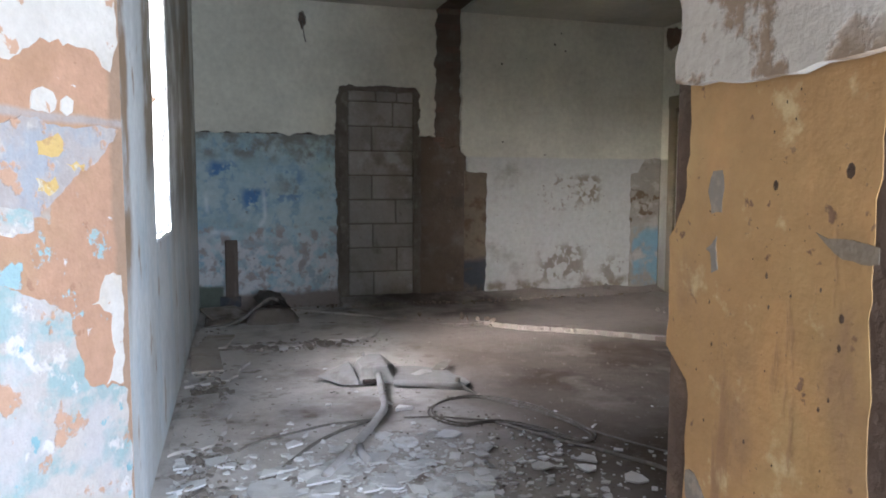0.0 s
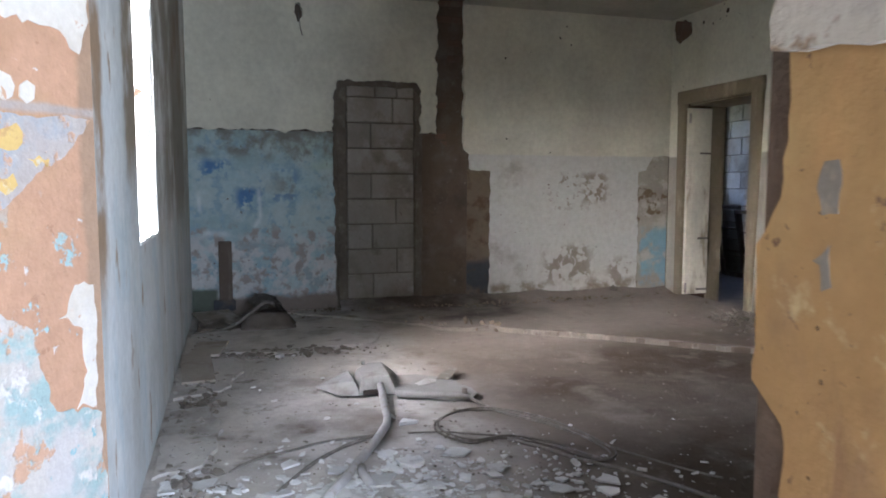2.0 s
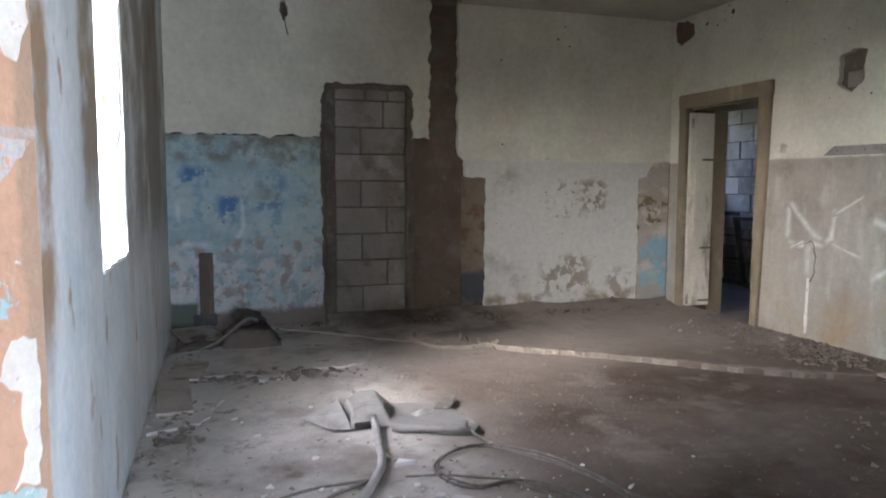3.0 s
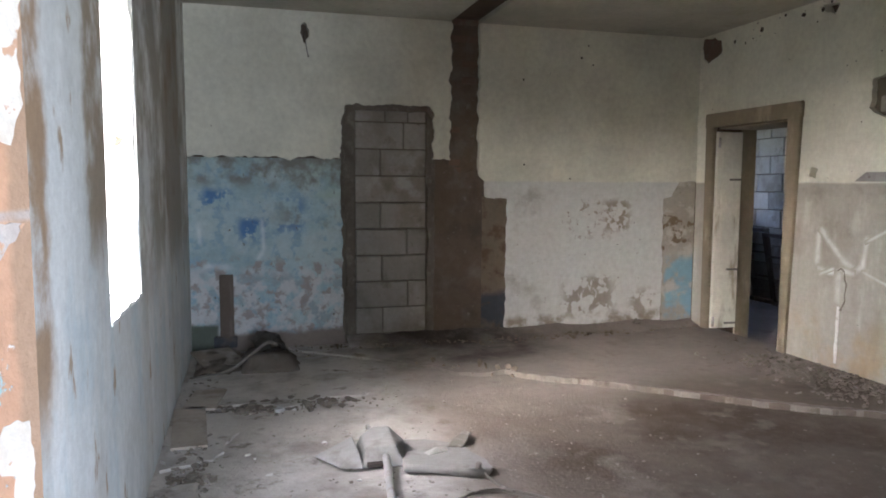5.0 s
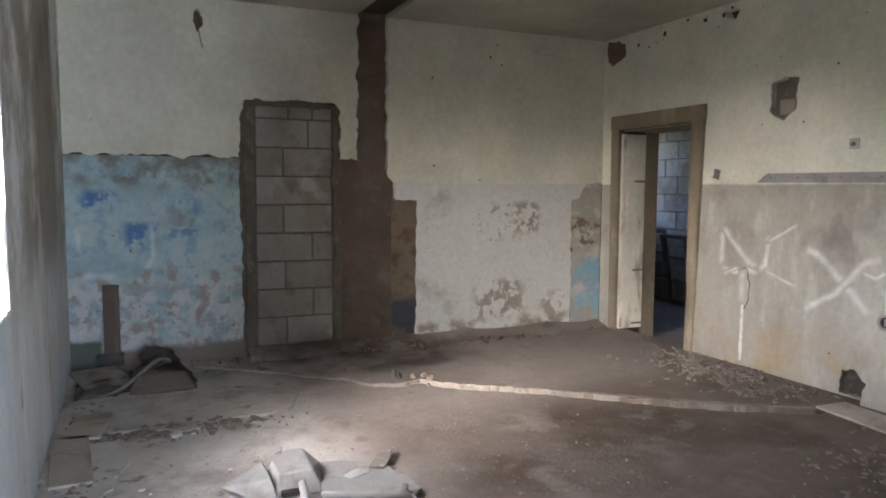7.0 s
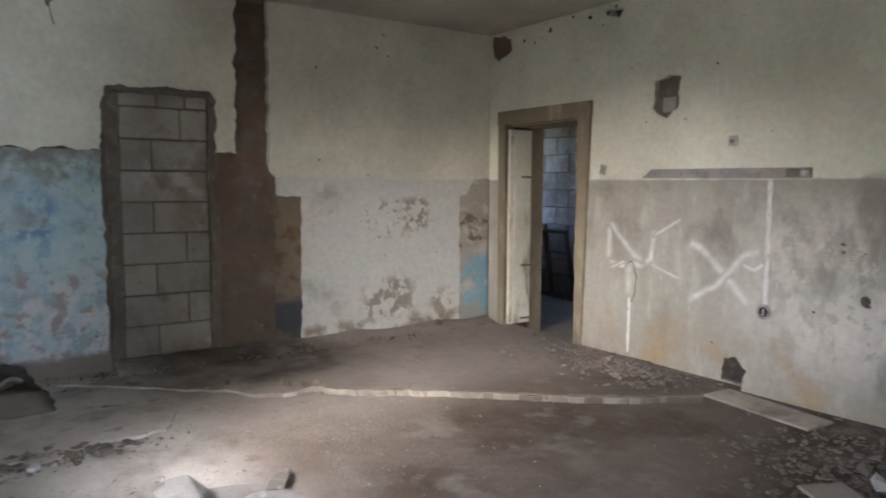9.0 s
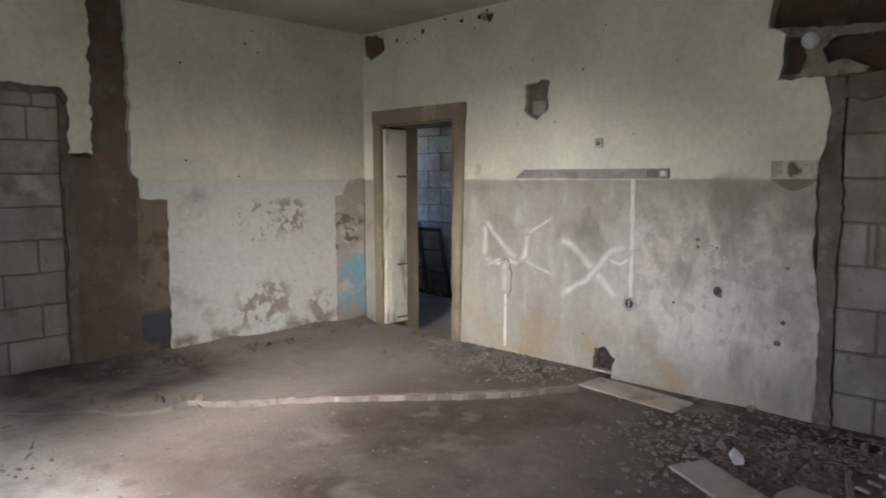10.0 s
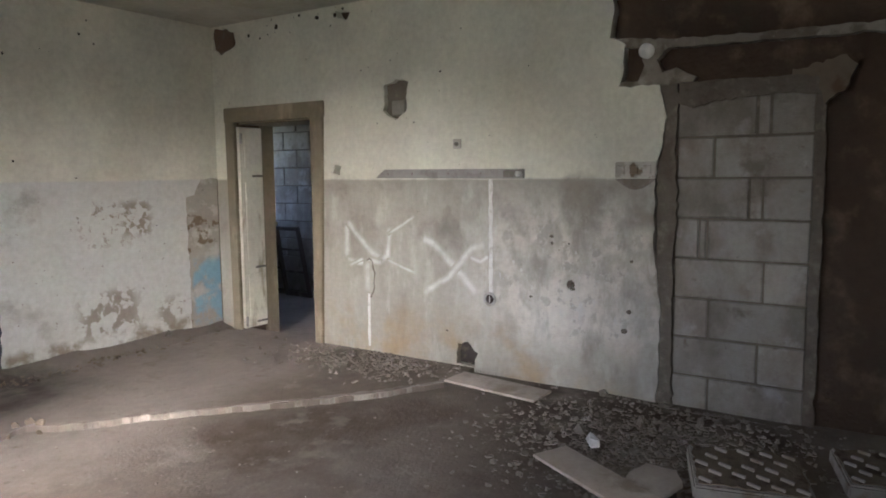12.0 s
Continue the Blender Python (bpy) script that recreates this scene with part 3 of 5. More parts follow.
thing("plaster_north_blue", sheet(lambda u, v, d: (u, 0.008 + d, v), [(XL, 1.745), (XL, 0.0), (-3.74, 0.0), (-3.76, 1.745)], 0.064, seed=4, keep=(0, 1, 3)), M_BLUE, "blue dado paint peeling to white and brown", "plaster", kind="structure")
thing("chimney_render", sheet(lambda u, v, d: (u, 0.028 + 0.014 * noise.noise(Vector((u * 5, v * 5, 2))) + d, v), [(-2.9, 1.74), (-2.9, 0.0), (-2.36, 0.0), (-2.36, 1.56), (-2.42, 1.66), (-2.6, 1.62), (-2.7, 1.7)], 0.05, step=0.04, jag=0.015, seed=16, keep=(0, 1, 2)), M_SMEAR, "rough clay smeared over the wall of a removed stove", "plaster", kind="structure")
thing("plaster_north_dingy", sheet(lambda u, v, d: (u, 0.012 + d, v), [(-2.38, 1.40), (-2.38, 0.0), (-2.12, 0.0), (-2.12, 1.40)], 0.06, seed=6, keep=(0, 1)), M_DARKLOW, "dingy ochre remnant of plaster", "plaster", kind="structure")
thing("plaster_north_ochre", sheet(lambda u, v, d: (u, 0.012 + d, v), [(-0.46, 1.58), (-0.46, 0.0), (0.0, 0.0), (0.0, 1.58)], 0.06, seed=7, keep=(0, 1, 2, 3)), M_OCHRE, "patchy ochre plaster with a blue paint stain", "plaster", kind="structure")
thing("plaster_east", sheet(on_right, [(0.0, CEIL), (0.0, 0.0), (-0.18, 0.0), (-0.18, 2.24), (-1.47, 2.24), (-1.40, 0.0), (-4.47, 0.0), (-4.49, 0.65), (-4.44, 1.0), (-4.43, 1.55), (-4.50, 1.95), (-4.45, 2.16), (-4.17, 2.17), (-4.21, 2.45), (-4.10, 2.5), (-4.14, CEIL)], DE, seed=8, keep=(0, 1, 2, 3, 4, 5, 15), holes=([(-2.15, 2.33), (-2.13, 2.12), (-2.27, 2.03), (-2.38, 2.12), (-2.40, 2.34), (-2.27, 2.37)], [(-0.025, 3.02), (-0.03, 2.82), (-0.13, 2.76), (-0.24, 2.8), (-0.34, 2.84), (-0.33, 2.96), (-0.2, 3.02)], [(-1.62, 3.0), (-1.66, 2.93), (-1.75, 2.9), (-1.8, 2.98)], [(-2.86, 0.22), (-2.85, 0.05), (-3.02, 0.04), (-3.05, 0.16), (-2.96, 0.24)], [(-1.58, 1.68), (-1.56, 1.6), (-1.64, 1.58), (-1.66, 1.66)], [(-3.835 + 0.032 * math.cos(a * math.tau / 10), 0.775 + 0.036 * math.sin(a * math.tau / 10)) for a in range(10)])), M_RIGHT, "cream wall with a dirty beige dado and graffiti", "plaster", kind="structure")
thing("plaster_cross", sheet(lambda u, v, d: (-4.0 + d, u, v), [(-6.075, 3.0), (-6.11, 1.42), (-6.3, 1.40), (-6.55, 1.41), (-6.55, 3.0)], 0.02, seed=9, keep=(3, 4), jag=0.02), M_WHITE, "flaking whitewash above the ochre dado", "plaster", kind="structure")

thing("plaster_cross_ochre", sheet(lambda u, v, d: (-3.9764 + d, u, v), [(-6.12, 1.43), (-6.125, 1.3), (-6.115, 1.22), (-6.07, 1.15), (-6.072, 0.95), (-6.135, 0.9), (-6.14, 0.75), (-6.13, 0.6), (-6.15, 0.3), (-6.12, 0.0), (-6.50, 0.0), (-6.515, 0.7), (-6.505, 1.1), (-6.515, 1.43)], 0.0013, step=0.025, jag=0.006, seed=63, keep=(9, 13), holes=[[(y + r * math.cos(a * math.tau / 7), z + r * 1.4 * math.sin(a * math.tau / 7)) for a in range(7)] for y, z, r in ((-6.331, 1.245, 0.006), (-6.462, 1.264, 0.008), (-6.46, 1.07, 0.005), (-6.458, 1.03, 0.004), (-6.19, 1.05, 0.003), (-6.2, 0.98, 0.003))]), M_YELLOW, "worn ochre dado paint with holes and a broken edge", "plaster", kind="structure")

# neighbouring room behind the doorway
# the opening in the north wall is added, unseen, to light the blocks
thing("wall_side_room", boxes(((0.2, 0.5, -0.25), (WE, 2.6, 3.3)), ((2.5, -4.0, -0.25), (2.9, 2.2, 3.3)), ((WE, -4.4, -0.25), (2.9, -4.0, 3.3)), ((WE, 2.2, -0.25), (2.9, 2.6, 1.1)), ((WE, 2.2, 2.4), (2.9, 2.6, 3.3)), ((WE, 2.2, 1.1), (1.5, 2.6, 2.4)), ((2.4, 2.2, 1.1), (2.9, 2.6, 2.4))), M_MORTAR, "rough walls of the room next door", "wall", kind="structure")
thing("floor_side_room", boxes(((0.1, -1.32, -0.25), (WE, -0.3, -0.08)), ((WE, -4.0, -0.25), (2.5, 2.2, -0.08))), M_FLOOR, "dusty concrete floor next door, a step lower", "floor", kind="structure")
thing("ceiling_side_room", boxes(((WE, -4.4, 2.9), (2.5, 2.2, 3.3))), M_CEIL, "stained ceiling next door", "ceiling", kind="structure")

# ---- window ----
bm = sheet(lambda u, v, d: (u, -2.914 + d, v), [(XL - 0.012, 0.98), (XL - 0.03, 1.2), (XL - 0.07, 1.33), (XL - 0.035, 1.5), (XL - 0.012, 1.6), (XL - 0.012, 2.44), (XL - WT + 0.02, 2.44), (XL - WT + 0.02, 0.98)], 0.013, seed=11, keep=(5, 6, 7), jag=0.012)
thing("window_reveal", bm, M_REVEAL, "chipped white plaster lining of the window opening", "window", kind="structure")
thing("window_sill", sheet(lambda u, v, d: (u, v, 0.99 - d), [(XL + 0.004, -3.68), (XL + 0.004, -2.91), (XL - WT + 0.02, -2.91), (XL - WT + 0.02, -3.68)], 0.014, seed=12, keep=(1, 2, 3), jag=0.01), M_REVEAL, "crumbling whitewashed window sill", "window sill", kind="structure")

thing("reveal_patch", sheet(lambda u, v, d: (u, -2.919 + d, v), [(XL - 0.008, 1.45), (XL - 0.05, 1.38), (XL - 0.075, 1.3), (XL - 0.06, 1.2), (XL - 0.03, 1.17), (XL - 0.008, 1.1)], 0.006, seed=13, jag=0.01, step=0.02), M_LEFT, "grey-blue broken patch on the window lining", "plaster", kind="structure")
thing("reveal_hole", sheet(lambda u, v, d: (u, -2.918 + d, v), [(XL - 0.05, 1.72), (XL - 0.09, 1.74), (XL - 0.095, 1.68)], 0.005, seed=14, jag=0.006, step=0.02), M_CLAY, "dark chipped spot on the window lining", "plaster", kind="structure")
for k in range(7):
    bm = bmesh.new()
    rr = random.Random(200 + k)
    for _ in range(9):
        bm.verts.new(Vector((rr.gauss(0, 1), rr.gauss(0, 1), rr.gauss(0, 0.6))).normalized() * (0.018 + 0.004 * k))
    bmesh.ops.convex_hull(bm, input=bm.verts[:])
    ob = thing("sill_stone", bm, M_REVEAL, "crumbled white lump lying on the window sill", "stone", "stones on the sill")
    ob.location = (XL - 0.04 - 0.018 * (k % 4), -2.96 - 0.07 * k, 1.0)

# chipped spots in the ochre paint of the cross wall's end
for label, pts, mat in (
        ("grey filler showing through the ochre paint", [(-6.189, 1.268), (-6.212, 1.27), (-6.218, 1.24), (-6.214, 1.201), (-6.188, 1.198), (-6.178, 1.234)], M_FILLER),
        ("grey filler showing through the ochre paint", [(-6.204, 1.161), (-6.21, 1.107), (-6.193, 1.099), (-6.189, 1.133), (-6.177, 1.138)], M_FILLER),
        ("brown scrape in the ochre paint", [(-6.411, 1.181), (-6.431, 1.174), (-6.512, 1.168), (-6.512, 1.147), (-6.473, 1.148), (-6.444, 1.155), (-6.428, 1.167)], M_DARKLOW),
        ("grey filler showing through the ochre paint", [(-6.142, 0.739), (-6.167, 0.742), (-6.199, 0.706), (-6.15, 0.683)], M_FILLER)):
    thing("paint_chip", sheet(lambda u, v, d: (-3.9772 + d, u, v), pts, 0.0008, step=0.012, jag=0.004, seed=len(label) + len(pts)), mat, label, "paint", kind="structure")
wall_rng = random.Random(77)
bm = bmesh.new()
for _ in range(70):
    y, z, r = wall_rng.choice((-6.18, -6.3, -6.33, -6.45, -6.36)) + wall_rng.gauss(0, 0.02), wall_rng.uniform(0.45, 1.4), 0.001 + 0.0028 * wall_rng.random() ** 3
    if not -6.5 < y < -6.14:
        continue
    ring = [(-3.9767, y + r * math.cos(a * math.tau / 7) * wall_rng.uniform(0.6, 1.1), z + r * 1.5 * math.sin(a * math.tau / 7) * wall_rng.uniform(0.6, 1.2)) for a in range(7)]
    bm.faces.new([bm.verts.new(p) for p in ring])
    bm.faces.new([bm.verts.new((p[0] + 0.0006, p[1], p[2])) for p in ring[::-1]])
tagged(link_mesh("paint_pits", bm, M_CLAY), "small dark pits and specks in the ochre paint", "wall spots", "", "stuff")

# ---- doorway in the right wall ----
casing = empty("door_casing", "drab brown painted wooden door casing, worn", "door frame", (0, -0.8, 0))


def at_world(ob, parent):
    ob.matrix_parent_inverse = parent.matrix_basis.inverted()
    return ob


def taper_board(a, b, w0, w1, x0, x1):
    """An upright board from y a to b, whose foot is w0 wide and head w1 wide, measured from the inner side a."""
    bm = bmesh.new()
    s = 1 if b > a else -1
    vs = []
    for x in (x0, x1):
        for y, z in ((a, 0.02), (a + s * w0, 0.02), (b, 2.24), (a, 2.24)):
            vs.append(bm.verts.new((x, y, z)))
    for f in ((0, 1, 2, 3), (7, 6, 5, 4), (0, 4, 5, 1), (1, 5, 6, 2), (2, 6, 7, 3), (3, 7, 4, 0)):
        bm.faces.new([vs[i] for i in f])
    bmesh.ops.recalc_face_normals(bm, faces=bm.faces[:])
    bmesh.ops.bevel(bm, geom=bm.edges[:], offset=0.006, segments=2, affect="EDGES")
    return bm


at_world(part("casing_post", taper_board(-0.30, -0.17, 0.11, 0.13, -0.028, 0.02), M_CASING, casing), casing)
at_world(part("casing_post", taper_board(-1.31, -1.47, 0.09, 0.16, -0.028, 0.02), M_CASING, casing), casing)
at_world(part("casing_head", soft_box((-0.034, -1.475, 2.105), (0.018, -0.165, 2.245), 0.007, 2), M_CASING, casing), casing)
at_world(part("jamb_lining", soft_box((0.022, -1.322, 0.0), (WE, -1.30, 2.10)), M_CASING, casing), casing)
at_world(part("jamb_lining", soft_box((0.30, -0.318, -0.08), (WE, -0.295, 2.10)), M_CASING, casing), casing)
at_world(part("head_lining", soft_box((0.022, -1.30, 2.085), (WE, -0.318, 2.105)), M_CASING, casing), casing)

leaf = empty("door_leaf", "narrow cream panelled door leaf folded open in the doorway", "door", (0.21, -0.34, 0.03))
leaf_board = at_world(part("leaf_board", soft_box((0.0, -0.345, 0.05), (0.29, -0.305, 2.06), 0.004), M_DOOR, leaf), leaf)
for z0, z1 in ((0.16, 0.6), (0.74, 1.52), (1.66, 1.98)):
    part("panel", soft_box((0.055, -0.353, z0), (0.235, -0.344, z1), 0.006, 2), M_DOOR, leaf_board)
for z in (0.10, 0.66, 1.58):
    part("strap", soft_box((0.15, -0.358, z - 0.01), (0.285, -0.344, z + 0.01), 0.003), M_CABLE, leaf_board, "dark iron strap")
for z in (0.12, 1.95):
    part("hinge", tube([(0.012, -0.352, z - 0.05), (0.012, -0.352, z + 0.05)], 0.012), M_METAL, leaf_board)

# old window sashes that lean in the room next door
def sash(x, y, tilt, turn, w, h):
    s = empty("window_sash", "old grey wooden window sash leaning on the block wall", "window frame", (x, y, -0.08), "stored sashes")
    s.rotation_euler = (radians(tilt), 0, radians(turn))
    for lo, hi in (((-w / 2, -0.02, 0), (-w / 2 + 0.05, 0.02, h)), ((w / 2 - 0.05, -0.02, 0), (w / 2, 0.02, h)), ((-w / 2 + 0.05, -0.02, 0), (w / 2 - 0.05, 0.02, 0.06)), ((-w / 2 + 0.05, -0.02, h - 0.05), (w / 2 - 0.05, 0.02, h))):
        part("sash_rail", soft_box(lo, hi, 0.004), M_WOOD, s)
    for z in (h * 0.36, h * 0.68):
        part("glazing_bar", soft_box((-w / 2 + 0.05, -0.012, z - 0.012), (w / 2 - 0.05, 0.012, z + 0.012), 0.003), M_WOOD, s)
    return s


sash(2.2, 1.1, -12, 88, 0.5, 1.0)
sash(2.26, 1.62, -10, 92, 0.5, 1.05)

# ---- block infills ----
def block_infill(name, label, to_world, u0, u1, top, course, joints, depth, half_top, right_to_left=False):
    """A former doorway filled with cement blocks: for each course from the top, the places of its upright joints."""
    infill = empty(name, label, "blocked doorway")
    shared = {}
    gap = 0.012
    z = top
    for k, js in enumerate([None] + joints):
        h = half_top if k == 0 else course
        z1, z0 = (top + half_top, top) if k == 0 else (z, z - course)
        ends = sorted([u0, u1] + (js if js else ([u0 + (u1 - u0) * 0.42, u0 + (u1 - u0) * 0.74] if k == 0 else [])))
        for a, b in zip(ends, ends[1:]):
            w = round(b - a - gap, 3)
            key = (w, round(h, 3))
            if key not in shared:
                bm = bmesh.new()
                vs = [bm.verts.new(to_world(u, v, d)) for u in (0, w) for v in (0, h - gap) for d in (0, depth)]
                for f in ((0, 1, 3, 2), (4, 6, 7, 5), (0, 4, 5, 1), (2, 3, 7, 6), (0, 2, 6, 4), (1, 5, 7, 3)):
                    bm.faces.new([vs[i] for i in f])
                bmesh.ops.recalc_face_normals(bm, faces=bm.faces[:])
                bmesh.ops.bevel(bm, geom=bm.edges[:], offset=0.007, segments=1, affect="EDGES")
                me = bpy.data.meshes.new("block")
                bm.to_mesh(me), bm.free()
                me.materials.append(M_BLOCK)
                shared[key] = me
            ob = new("block", shared[key])
            ob.parent = infill
            ob.location = to_world(a + gap / 2, z0 + gap / 2, random.uniform(0, 0.007))
            ob.rotation_euler = [random.uniform(-0.006, 0.006) for _ in range(3)]
        if k:
            z -= course
    return infill


inf1 = block_infill("block_infill", "grey cement blocks filling a former doorway, smeared mortar", lambda u, v, d: (u, d, v), -3.63, -2.95, 2.09, 0.2485, [[-3.17], [-3.39], [], [-3.39], [-3.14], [-3.38], [-3.13], [-3.37]], 0.05, 0.11)
part("mortar_bed", sheet(lambda u, v, d: (u, 0.022 + d, v), [(-3.75, 2.2), (-3.76, 0.0), (-2.87, 0.0), (-2.86, 2.22), (-2.98, 2.26), (-3.65, 2.25)], 0.045, seed=21, jag=0.012), M_MORTAR, inf1, "dark rough mortar bed")
for side, pts in (("left", [(-3.63, 2.2), (-3.64, 1.9), (-3.65, 1.0), (-3.65, 0.1), (-3.72, 0.1), (-3.71, 0.9), (-3.735, 1.7), (-3.75, 2.0), (-3.7, 2.2)]), ("top", [(-3.72, 2.2), (-2.95, 2.19), (-2.90, 2.12), (-2.88, 2.16), (-2.93, 2.245), (-3.68, 2.24)]), ("right", [(-2.945, 2.15), (-2.94, 0.1), (-2.91, 0.1), (-2.90, 1.7), (-2.89, 2.1)])):
    part("mortar_edge", sheet(lambda u, v, d: (u, -0.012 + d, v), pts, 0.05, seed=len(pts), jag=0.014, step=0.03), M_MORTAR, inf1)

inf2 = block_infill("block_infill", "grey cement blocks filling a former doorway in the dark corner", lambda u, v, d: (0.02 + d, u, v), -5.38, -4.56, 2.08, 0.266, [[-5.13, -5.05], [-4.80], [-5.10, -5.02], [-4.77, -4.72], [-5.12], [-4.79], [-5.1], [-4.8]], 0.05, 0.07)
part("mortar_bed", sheet(lambda u, v, d: (0.05 + d, u, v), [(-4.44, 2.18), (-4.44, -0.05), (-5.44, -0.05), (-5.43, 2.16)], 0.04, seed=23, jag=0.01), M_MORTAR, inf2, "dark rough mortar bed")

for pts, sd in (([(-4.43, 2.17), (-4.44, 1.6), (-4.45, 1.0), (-4.48, 0.6), (-4.46, -0.02), (-4.575, -0.02), (-4.56, 0.7), (-4.57, 1.4), (-4.565, 2.17)], 2), ([(-4.57, 2.165), (-4.57, 2.03), (-4.66, 2.0), (-4.8, 2.04), (-5.0, 2.05), (-5.2, 2.06), (-5.40, 2.05), (-5.42, 2.165)], 5)):
    part("mortar_edge", sheet(lambda u, v, d: (0.012 + d, u, v), pts, 0.05, seed=80 + sd, jag=0.012, step=0.03), M_MORTAR, inf2, "brown smeared mortar joint")

# ---- right wall fittings ----
rail = empty("wall_rail", "grey painted wooden rail screwed on the wall", "rail", (0, -2.8, 1.59))
bm = bmesh.new()
vs = [bm.verts.new((x, y, z)) for x in (-0.03, 0.002) for y, z in ((-2.06, 1.556), (-3.46, 1.548), (-3.46, 1.622), (-2.16, 1.628))]
for f in ((0, 1, 2, 3), (7, 6, 5, 4), (0, 4, 5, 1), (1, 5, 6, 2), (2, 6, 7, 3), (3, 7, 4, 0)):
    bm.faces.new([vs[i] for i in f])
bmesh.ops.recalc_face_normals(bm, faces=bm.faces[:])
bmesh.ops.bevel(bm, geom=bm.edges[:], offset=0.005, segments=2, affect="EDGES")
rail_board = at_world(part("rail_board", bm, M_DUST, rail), rail)
at_world(part("bracket", soft_box((-0.05, -3.44, 1.56), (-0.028, -3.30, 1.612), 0.006), M_CABLE, rail, "dark metal bracket"), rail)
at_world(part("knob", tube([(-0.06, -3.43, 1.585), (-0.03, -3.43, 1.585)], 0.022, 12), M_CHIP, rail, "white round knob"), rail)
for y in (-2.2, -2.45, -2.8, -3.1, -3.36):
    part("screw", tube([(-0.036, y, 1.59), (-0.028, y, 1.59)], 0.008), M_CABLE, rail_board)


def ribbon(points, width, d, to_world, thick=0.002):
    """A flat stroke along points of the wall."""
    bm = bmesh.new()
    rows = []
    for i, p in enumerate(points):
        a, b = Vector(points[max(0, i - 1)]), Vector(points[min(len(points) - 1, i + 1)])
        t = (b - a).normalized()
        nrm = Vector((-t.y, t.x)) * width * 0.5 * (0.75 + 0.5 * noise.noise(Vector((p[0] * 7, p[1] * 7, 0))))
        q = Vector(p)
        rows.append([bm.verts.new(to_world(*(q + s * nrm), d + k)) for s, k in ((-1, thick), (-1, 0), (1, 0), (1, thick))])
    for r, q in zip(rows, rows[1:]):
        for i in range(3):
            bm.faces.new((r[i], r[i + 1], q[i + 1], q[i]))
    bm.faces.new(rows[0]), bm.faces.new(rows[-1][::-1])
    bmesh.ops.recalc_face_normals(bm, faces=bm.faces[:])
    return bm


def stroke(points, n=14):
    """The stroke with more points, slightly unsteady."""
    out = []
    pts = [Vector(p) for p in points]
    for a, b in zip(pts, pts[1:]):
        for k in range(n):
            out.append(a.lerp(b, k / n))
    out.append(pts[-1])
    return [(p.x + 0.006 * noise.noise(Vector((p.x * 6, p.y * 6, 1))), p.y + 0.006 * noise.noise(Vector((p.x * 6, p.y * 6, 5)))) for p in out]


def sprayed(points, width, d, to_world):
    """A coat of sprayed paint along points of the wall, dense in the middle and fading to its edges."""
    bm = bmesh.new()
    coat = bm.verts.layers.float.new("coat")
    rows = []
    for i, p in enumerate(points):
        a, b = Vector(points[max(0, i - 1)]), Vector(points[min(len(points) - 1, i + 1)])
        t = (b - a).normalized()
        nrm = Vector((-t.y, t.x)) * (width * 0.85 + 0.008)
        ends = min(1.0, (min(i, len(points) - 1 - i)) / 2.5)
        row = []
        for s, c in ((-1, 0), (-0.55, 0.4), (-0.2, 1), (0.2, 1), (0.55, 0.4), (1, 0)):
            v = bm.verts.new(to_world(*(Vector(p) + s * nrm), d))
            v[coat] = c * ends
            row.append(v)
        rows.append(row)
    for r, q in zip(rows, rows[1:]):
        for i in range(5):
            bm.faces.new((r[i], r[i + 1], q[i + 1], q[i]))
    return bm


def graffito(name, label, strokes):
    g = empty(name, label, "graffiti", (0, strokes[0][0][0][0], strokes[0][0][0][1]))
    for pts, w in strokes:
        at_world(part("stroke", sprayed(stroke(pts), w, -0.001 - 0.0004 * len(g.children), on_right), M_SPRAY, g), g)


graffito("sprayed_sign", "zigzag sign sprayed in white paint on the dado", [
    ([(-1.708, 1.19), (-1.70, 0.84)], 0.045), ([(-1.71, 1.18), (-1.83, 1.06), (-1.97, 0.93), (-2.1, 0.86)], 0.04),
    ([(-2.185, 1.15), (-2.16, 0.9), (-2.06, 0.83)], 0.035), ([(-1.7, 0.84), (-1.85, 0.815), (-2.0, 0.84), (-2.1, 0.83)], 0.03),
    ([(-2.16, 1.08), (-2.46, 1.24)], 0.012), ([(-2.15, 0.86), (-2.45, 0.76)], 0.012), ([(-1.72, 0.78), (-1.9, 0.86)], 0.015),
    ([(-1.935, 0.84), (-1.936, 0.55)], 0.045)])
graffito("sprayed_cross", "large cross sprayed in white paint on the dado", [
    ([(-2.53, 1.06), (-2.62, 1.03), (-2.85, 0.83), (-3.06, 0.62)], 0.045), ([(-2.52, 0.6), (-2.75, 0.74), (-2.9, 0.88), (-3.0, 1.0), (-3.12, 1.03)], 0.035),
    ([(-2.98, 0.93), (-3.08, 0.9), (-3.15, 0.95)], 0.015)])

chalk = empty("chalk_marks", "white painted bracket strokes on the blue dado", "paint mark", (-4.7, 0, 1.0))
for pts, w in (([(-5.01, 1.19), (-5.0, 0.95)], 0.03), ([(-4.47, 1.21), (-4.455, 0.92), (-4.52, 0.82)], 0.03), ([(-5.0, 0.79), (-4.71, 0.765)], 0.045)):
    at_world(part("stroke", sprayed(stroke(pts), w, 0.0065, on_back), M_CHALK, chalk), chalk)

groove = [(-1.955 + 0.055 * math.cos(a * math.tau / 24) + 0.008 * math.sin(a * 2.1), 0.69 + 0.17 * math.sin(a * math.tau / 24)) for a in range(19)]
thing("plaster_groove", ribbon(groove, 0.016, -0.003, on_right, 0.004), M_MORTAR, "dark scraped groove round a white stripe", "plaster line", kind="structure")
